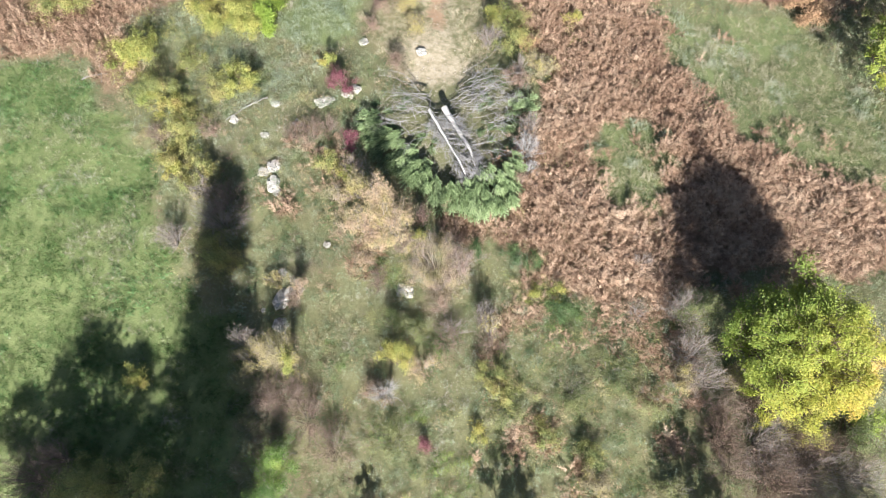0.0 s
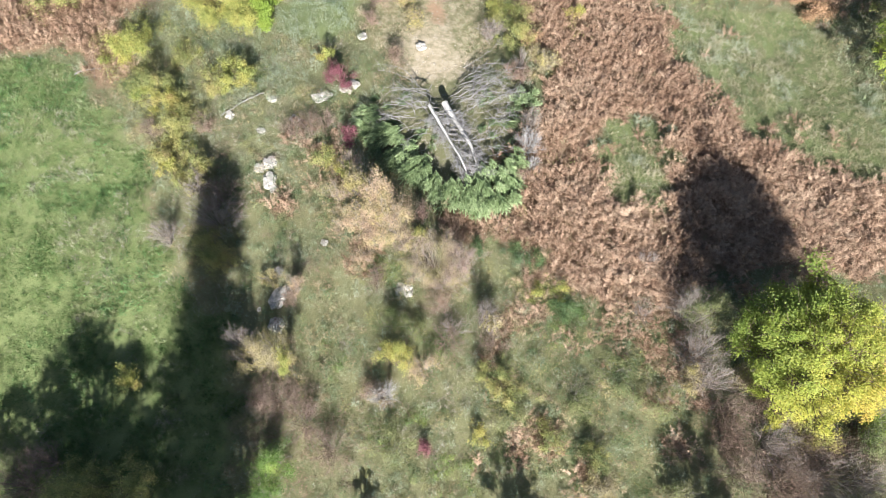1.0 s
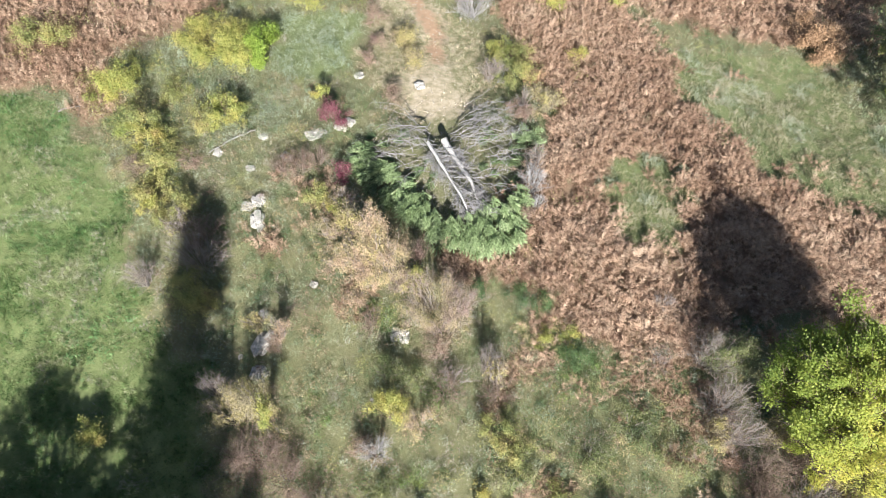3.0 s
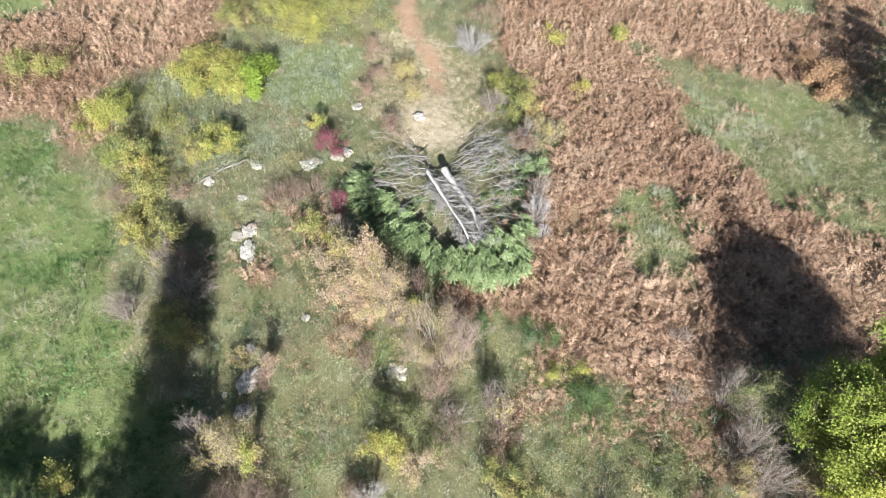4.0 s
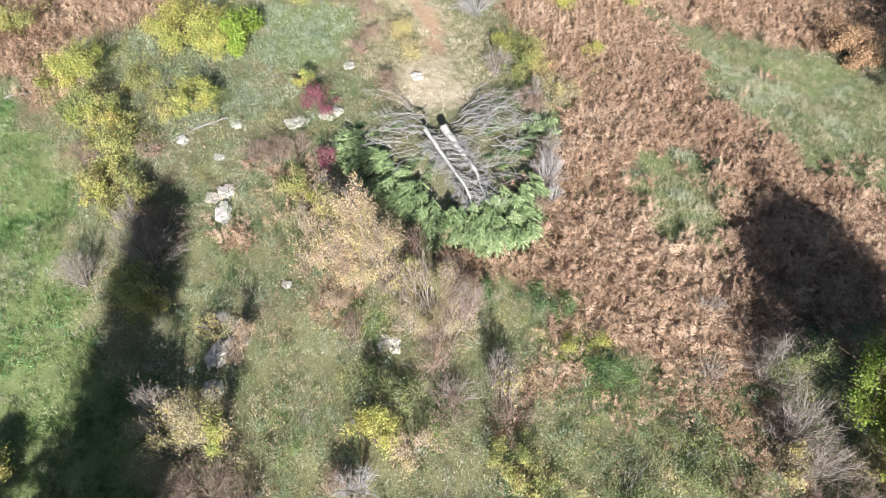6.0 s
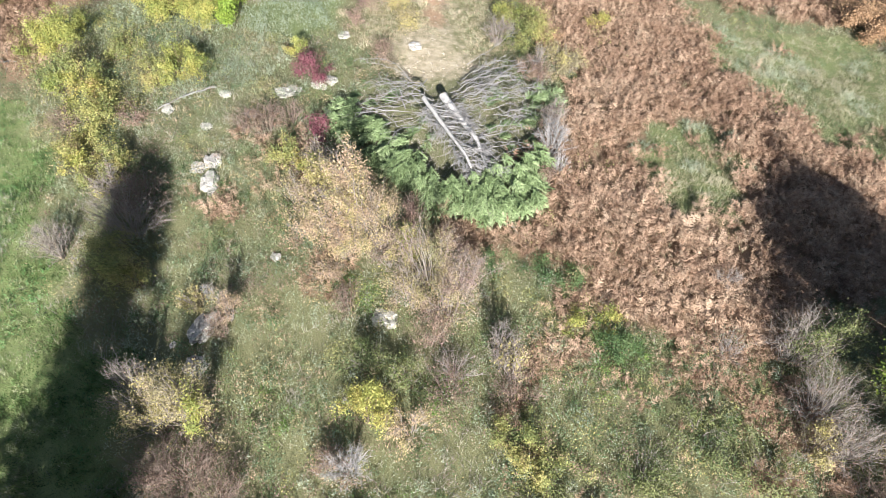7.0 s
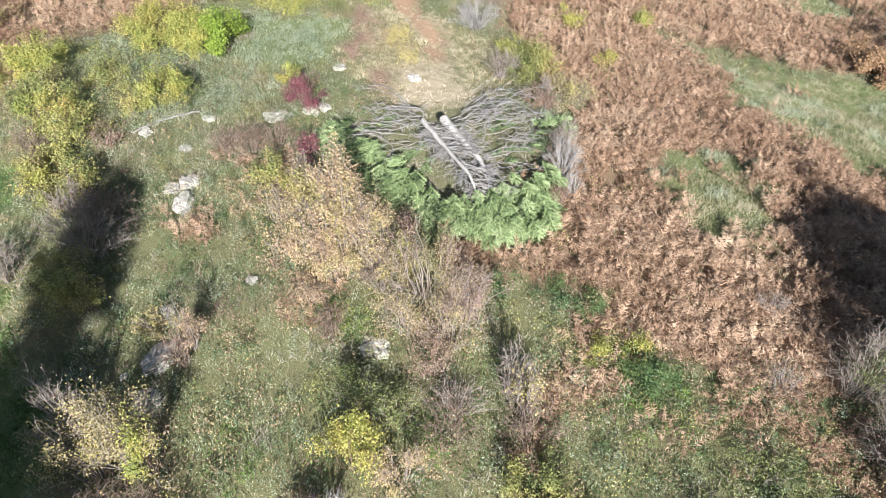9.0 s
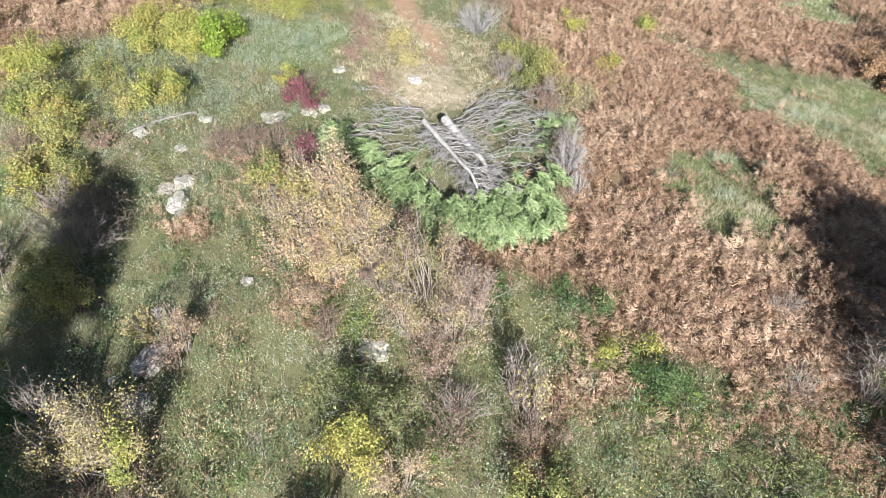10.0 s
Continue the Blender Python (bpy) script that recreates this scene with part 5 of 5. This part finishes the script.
def bracken(name, label, per_m2, poly_zone, x0, x1, y0, y1, height=0.55, within=None, patchy=None):
    """Dry bracken: each plant a rosette of rising fronds, each frond a midrib with paired pointed leaflets."""
    c = scatter(per_m2, [poly_zone], x0, x1, y0, y1, 0.6, within, patchy)
    # plants crowd into mounds, with dark gaps between
    mound = mottle(c[:, 0], c[:, 1], 0.55, 13)
    keep = mound + 0.45 * rng.normal(size=len(c)) > -0.85
    c, mound = c[keep], mound[keep]
    fr, pairs = 5, 9
    size = rng.uniform(0.75, 1.2, len(c)) * np.clip(1 + 0.2 * mottle(c[:, 0], c[:, 1], 1.6, 15), 0.6, 1.5)
    p, big = np.repeat(c, fr, 0), np.repeat(size, fr)
    n = len(p)
    p = p + rng.normal(size=(n, 3)) * np.array([0.04, 0.04, 0])
    a = np.tile(np.arange(fr) * 6.283 / fr, len(c)) + np.repeat(rng.uniform(0, 6.283, len(c)), fr) + rng.normal(size=n) * 0.45
    ln = rng.uniform(0.15, 0.34, n) * big
    hgt = height * rng.uniform(0.75, 1.1, n) * np.repeat(np.clip(1.0 + 0.48 * mound + 0.25 * (rng.random(len(c)) - 0.5), 0.35, 1.7), fr)
    fwd = np.stack([np.cos(a), np.sin(a), 0 * a], 1)
    side = unit(np.stack([-np.sin(a), np.cos(a), rng.normal(size=n) * 0.4], 1))
    curl = rng.uniform(0.45, 1.15, n)
    u = np.linspace(0.16, 1.0, pairs)
    mid = p[:, None] + fwd[:, None] * (ln[:, None] * u)[..., None]
    mid[..., 2] += hgt[:, None] * (0.35 + 1.35 * u - curl[:, None] * u ** 2) * 0.9
    mid += rng.normal(size=mid.shape) * 0.012
    leaf_len = ln[:, None] * 0.40 * (1.06 - u) ** 0.7 * rng.uniform(0.7, 1.2, (n, pairs)) + 0.012
    rib_dir = unit(np.gradient(mid, axis=1))
    pts = []
    for s in (-1, 1):
        t = mid + (side[:, None] * s * 0.8 + rib_dir * 0.62) * leaf_len[..., None]
        t[..., 2] += leaf_len * rng.uniform(-0.55, 0.25, leaf_len.shape)
        half = rib_dir * (ln[:, None] * 0.05 * (1.25 - 0.4 * u))[..., None]
        pts.append(np.stack([mid - half, mid + half, t], 2).reshape(-1, 3))
    ribs = np.stack([p - side * 0.006, p + side * 0.006, mid[:, -1]], 1).reshape(-1, 3)
    v = np.concatenate(pts + [ribs])
    tn = np.clip(np.repeat(np.clip(0.5 + rng.normal(size=len(c)) * 0.2 + 0.3 * mottle(c[:, 0], c[:, 1], 2.2, 17) + 0.12 * mound, 0, 1), fr) + rng.normal(size=n) * 0.16, 0, 1)
    tint = np.concatenate([np.repeat(tn, pairs * 3)] * 2 + [np.repeat(tn, 3)])
    tagged(mesh_object(name, v, np.arange(len(v)).reshape(-1, 3), BRACKEN, tint=tint), label, "bracken", kind="stuff")


bracken("bracken", "dense dry reddish brown bracken covering the slope", 40.0, 2, 0, 26, 0, 34, 0.36)
bracken("bracken", "dry brown bracken with green gaps by the lawn", 30.0, 2, -22, 0, 9.7, 34, 0.34)
grass("meadow_grass", "short green meadow grass with paler tufts", MEADOW_GRASS, 1500, [1], 0.075, 0.014, 0.75)
grass("lush_grass", "lusher green patches in the meadow", LUSH_GRASS, 1300, [1], 0.085, 0.015, 0.7, patchy=(1.8, 12, 0.25))
leafy_cover("lush_weeds", "fresh green leafy weeds in the meadow", LUSH_GRASS, 10.0, [1], 26, 0.05, 0.18, 0.12, patchy=(1.6, 20, 0.4))
grass("dry_meadow_grass", "thin dry tufts in the meadow", GREY_STALK, 500, [1], 0.12, 0.010, 0.9, patchy=(0.8, 36, 0.62))
grass("straw_meadow_grass", "olive and straw grass at the meadow's edge", PALE_GRASS, 900, [1], 0.09, 0.013, 0.8, patchy=(1.4, 44, 0.45))
grass("lawn_grass", "smooth pale green mown grass", MEADOW_GRASS, 350, [5], 0.06, 0.018, 0.8)
grass("rough_grass", "rough olive grass among the shrubs", ROUGH_GRASS, 520, [0], 0.08, 0.012, 0.75)
grass("pale_grass", "short olive grass beside the bracken", PALE_GRASS, 1700, [3], 0.08, 0.012, 0.75)
grass("green_grass", "greener patches in the olive grass", LUSH_GRASS, 500, [3], 0.09, 0.012, 0.7, patchy=(1.1, 4, 0.6))
grass("grey_grass", "pale grey-green streaks in the olive grass", GREY_HERB, 900, [3], 0.16, 0.012, 0.8, patchy=(1.1, 28, 0.4))
bracken("bracken", "stray brown bracken fronds reaching into the olive grass", 10.0, 3, 7, 19, 9, 23, 0.3, None, (1.3, 36, 0.9))
grass("grey_herbs", "feathery grey-green herbs", GREY_HERB, 450, [6], 0.1, 0.011, 0.6, category="herbs")
leafy_cover("herb_cushions", "soft grey-green herb cushions", GREY_HERB, 18.0, [6], 70, 0.034, 0.24, 0.3, "herbs")
grass("bracken_undergrass", "sparse olive grass under the bracken", ROUGH_GRASS, 60, [2], 0.16, 0.014, 0.6)
grass("dry_stalks", "thin dry pale stalks standing in the weeds", STRAW, 22, [0, 6], 0.15, 0.008, 0.6, category="stalks")
grass("dry_tufts", "straw-coloured dry tufts on bare earth", STRAW, 110, [4], 0.08, 0.012, 0.9, category="grass")
leafy_cover("weeds", "low leafy weeds in dull green and brown", WEEDS, 9.0, [0], 42, 0.033, 0.17, 0.33)
leafy_cover("tall_weeds", "tall clumps of grey-green weeds", GREY_HERB, 3.0, [0], 76, 0.03, 0.2, 0.48)
leafy_cover("meadow_weeds", "flat rosettes of green meadow weeds", MEADOW_GRASS, 12.0, [1], 26, 0.034, 0.12, 0.11)
leafy_cover("fallen_leaves", "tan and yellow fallen leaves on the ground", LITTER, 3.0, [0, 4, 7], 3, 0.034, 0.2, 0.03, "leaves")
leafy_cover("yellow_undergrowth", "low tangle of yellow and olive leaves", YELLOW, 12.0, [0, 1, 2], 70, 0.038, 0.26, 0.42, within=YELLOW_BRUSH, patchy=(0.8, 3, 0.05))
leafy_cover("olive_undergrowth", "low tangle of olive and brown leaves", OLIVE, 7.0, [0, 2], 70, 0.036, 0.26, 0.36, within=YELLOW_BRUSH)
leafy_cover("herb_undergrowth", "grey-green herbs between yellow bushes", GREY_HERB, 7.0, [0, 2], 60, 0.03, 0.22, 0.34, "herbs", within=YELLOW_BRUSH, patchy=(0.7, 11, 0.0))
leafy_cover("pale_undergrowth", "pale yellow-green herbs by the far track", YELLOW, 10.0, [0], 60, 0.045, 0.3, 0.35, within=PALE_HERBS)
leafy_cover("mixed_undergrowth", "grey-green and yellowing herbs", OLIVE, 3.0, [0], 70, 0.045, 0.32, 0.32, within=MIXED_HERBS)
grass("feathery_herbs", "feathery grey-green herbs among yellow bushes", GREY_HERB, 320, [0], 0.1, 0.011, 0.6, category="herbs", within=MIXED_HERBS)
leafy_cover("soft_herbs", "soft grey-green herbs among yellow bushes", GREY_HERB, 20.0, [0], 60, 0.034, 0.2, 0.36, "herbs", within=MIXED_HERBS)
grass("dry_herbs", "dry tan and straw-coloured grass round bare earth", STRAW, 520, [8], 0.09, 0.013, 0.9)
leafy_cover("reddish_undergrowth", "dry reddish brown herbs", FADED_RED, 3.0, [8], 60, 0.032, 0.26, 0.36, patchy=(0.8, 2, 0.1))
leafy_cover("dry_weeds", "thin olive weeds on dry ground", OLIVE, 3.0, [8], 50, 0.032, 0.22, 0.24, patchy=(0.7, 6, 0.1))
grass("dry_olive_grass", "thin olive grass on dry ground", ROUGH_GRASS, 330, [8], 0.08, 0.011, 0.8)
leafy_cover("brown_undergrowth", "low olive and brown weeds", OLIVE, 3.0, [0], 70, 0.036, 0.3, 0.3, within=OLIVE_BROWN)
leafy_cover("twiggy_undergrowth", "low reddish brown weeds", FADED_RED, 5.0, [0], 60, 0.04, 0.3, 0.35, within=LOWER_LEFT)
leafy_cover("tan_undergrowth", "dry tan and brown weeds among olive ones", TAN, 4.0, [0], 70, 0.032, 0.26, 0.26, within=OLIVE_BROWN, patchy=(1.2, 20, 0.2))
bracken("bracken", "brown bracken mixed into olive weeds", 34.0, 0, -2, 9, -1, 9, 0.26, OLIVE_BROWN, (1.3, 20, 0.25))
leafy_cover("green_undergrowth", "fresh green weeds among brown bracken", FRESH_GREEN, 8.0, [0], 60, 0.038, 0.24, 0.28, within=OLIVE_BROWN, patchy=(1.3, 0, 0.2))
grass("pine_litter", "grey-brown needle litter and fine twigs under the felled pines", GREY_STALK, 420, [7], 0.09, 0.010, 1.2, category="litter")
leafy_cover("pine_weeds", "dull green weeds under the felled pines", WEEDS, 9.0, [7], 30, 0.03, 0.18, 0.14, patchy=(0.6, 4, -0.2))
leafy_cover("tan_weeds", "patches of dry tan leafy weeds", TAN, 10.0, [0], 48, 0.036, 0.2, 0.36, patchy=(0.8, 16, 0.34))
leafy_cover("yellow_weeds", "patches of olive and yellow weeds", OLIVE, 9.0, [0], 48, 0.036, 0.2, 0.38, patchy=(0.7, 1, 0.34))
leafy_cover("fresh_weeds", "patches of fresh green weeds", FRESH_GREEN, 10.0, [0], 50, 0.038, 0.2, 0.36, patchy=(0.8, 8, 0.28))
leafy_cover("reddish_weeds", "patches of faded reddish weeds", FADED_RED, 9.0, [0], 46, 0.034, 0.2, 0.36, patchy=(0.7, 32, 0.4))
grass("grey_stalks", "tangles of thin greyish brown dead stalks", GREY_STALK, 420, [0], 0.13, 0.009, 0.9, category="stalks", patchy=(0.9, 40, 0.4))
bracken("bracken", "thin brown bracken in a grassy gap", 2.0, 3, 4.5, 9.0, 9.5, 14.0, 0.36)
leafy_cover("bracken_weeds", "green weeds showing between bracken", OLIVE, 3.0, [2], 40, 0.045, 0.22, 0.34, patchy=(1.6, 0, 0.6))


for patch_no, outline in enumerate(BROWN_PATCHES):
    bracken("bracken", "patch of dry brown bracken among weeds", 26.0, 0, -7, 8, 4, 14, 0.28, outline, (0.6, patch_no, -0.25))
for patch_no, outline in enumerate(GREEN_PATCHES):
    leafy_cover("fresh_weeds", "patch of fresh green leafy weeds", PATCH_GREEN, 22.0, [0], 60, 0.034, 0.18, 0.3, within=outline, patchy=(0.5, patch_no, -0.3))


def pebbles():
    """Small loose stones on the bare earth."""
    p = scatter(40, [4], y1=22.0)
    n = len(p)
    sz = rng.uniform(0.012, 0.045, n)[:, None, None]
    oct_v = np.array([[1, 0, 0], [0, 1, 0], [-1, 0, 0], [0, -1, 0], [0, 0, 0.7], [0, 0, -0.5]])
    v = (p[:, None] + oct_v[None] * sz * rng.uniform(0.7, 1.3, (n, 6, 1))).reshape(-1, 3)
    f = np.array([[0, 1, 4], [1, 2, 4], [2, 3, 4], [3, 0, 4], [1, 0, 5], [2, 1, 5], [3, 2, 5], [0, 3, 5]])
    q = (np.arange(n)[:, None, None] * 6 + f[None]).reshape(-1, 3)
    tagged(mesh_object("pebbles", v, q, PEBBLE), "small pale pebbles on bare earth", "pebbles", kind="stuff")


pebbles()
grass("pale_stalks", "dry pale stalks in the olive grass", STRAW, 70, [3], 0.14, 0.01, 0.9, category="stalks")
leafy_cover("brown_grass_weeds", "low brownish weeds in the olive grass", WEEDS, 5.0, [3], 30, 0.036, 0.2, 0.12, patchy=(1.4, 16, 0.1))


def outer_cover(name, label, mat, n, x0, x1, y0, y1, length, width):
    """Thin grass over the ground that the clearing runs on to."""
    x, y = rng.uniform(x0, x1, n), rng.uniform(y0, y1, n)
    p = np.stack([x, y, ground_height(x, y) - 0.01], 1)
    a, ln = rng.uniform(0, 6.283, n), length * rng.uniform(0.5, 1.3, n)
    v, q = blades(p, p + np.stack([np.cos(a) * 0.5 * ln, np.sin(a) * 0.5 * ln, ln * 0.8], 1), width)
    tagged(mesh_object(name, v, q, mat, tint=np.repeat(np.clip(0.5 + 0.35 * drift(x, y, 2.0, 40), 0, 1), 3)), label, "grass", kind="stuff")


outer_cover("outer_grass", "rough grass running on behind the clearing", ROUGH_GRASS, 40000, -24, 24, -16, -0.9, 0.2, 0.035)
outer_cover("outer_grass", "rough grass at the meadow's outer side", MEADOW_GRASS, 24000, -32, -16, -10, 34, 0.18, 0.04)
outer_cover("outer_grass", "rough grass beyond the bracken", ROUGH_GRASS, 30000, -22, 30, 30, 44, 0.2, 0.045)
outer_cover("outer_grass", "rough grass at the clearing's far side", ROUGH_GRASS, 24000, 16, 32, -10, 30, 0.2, 0.04)
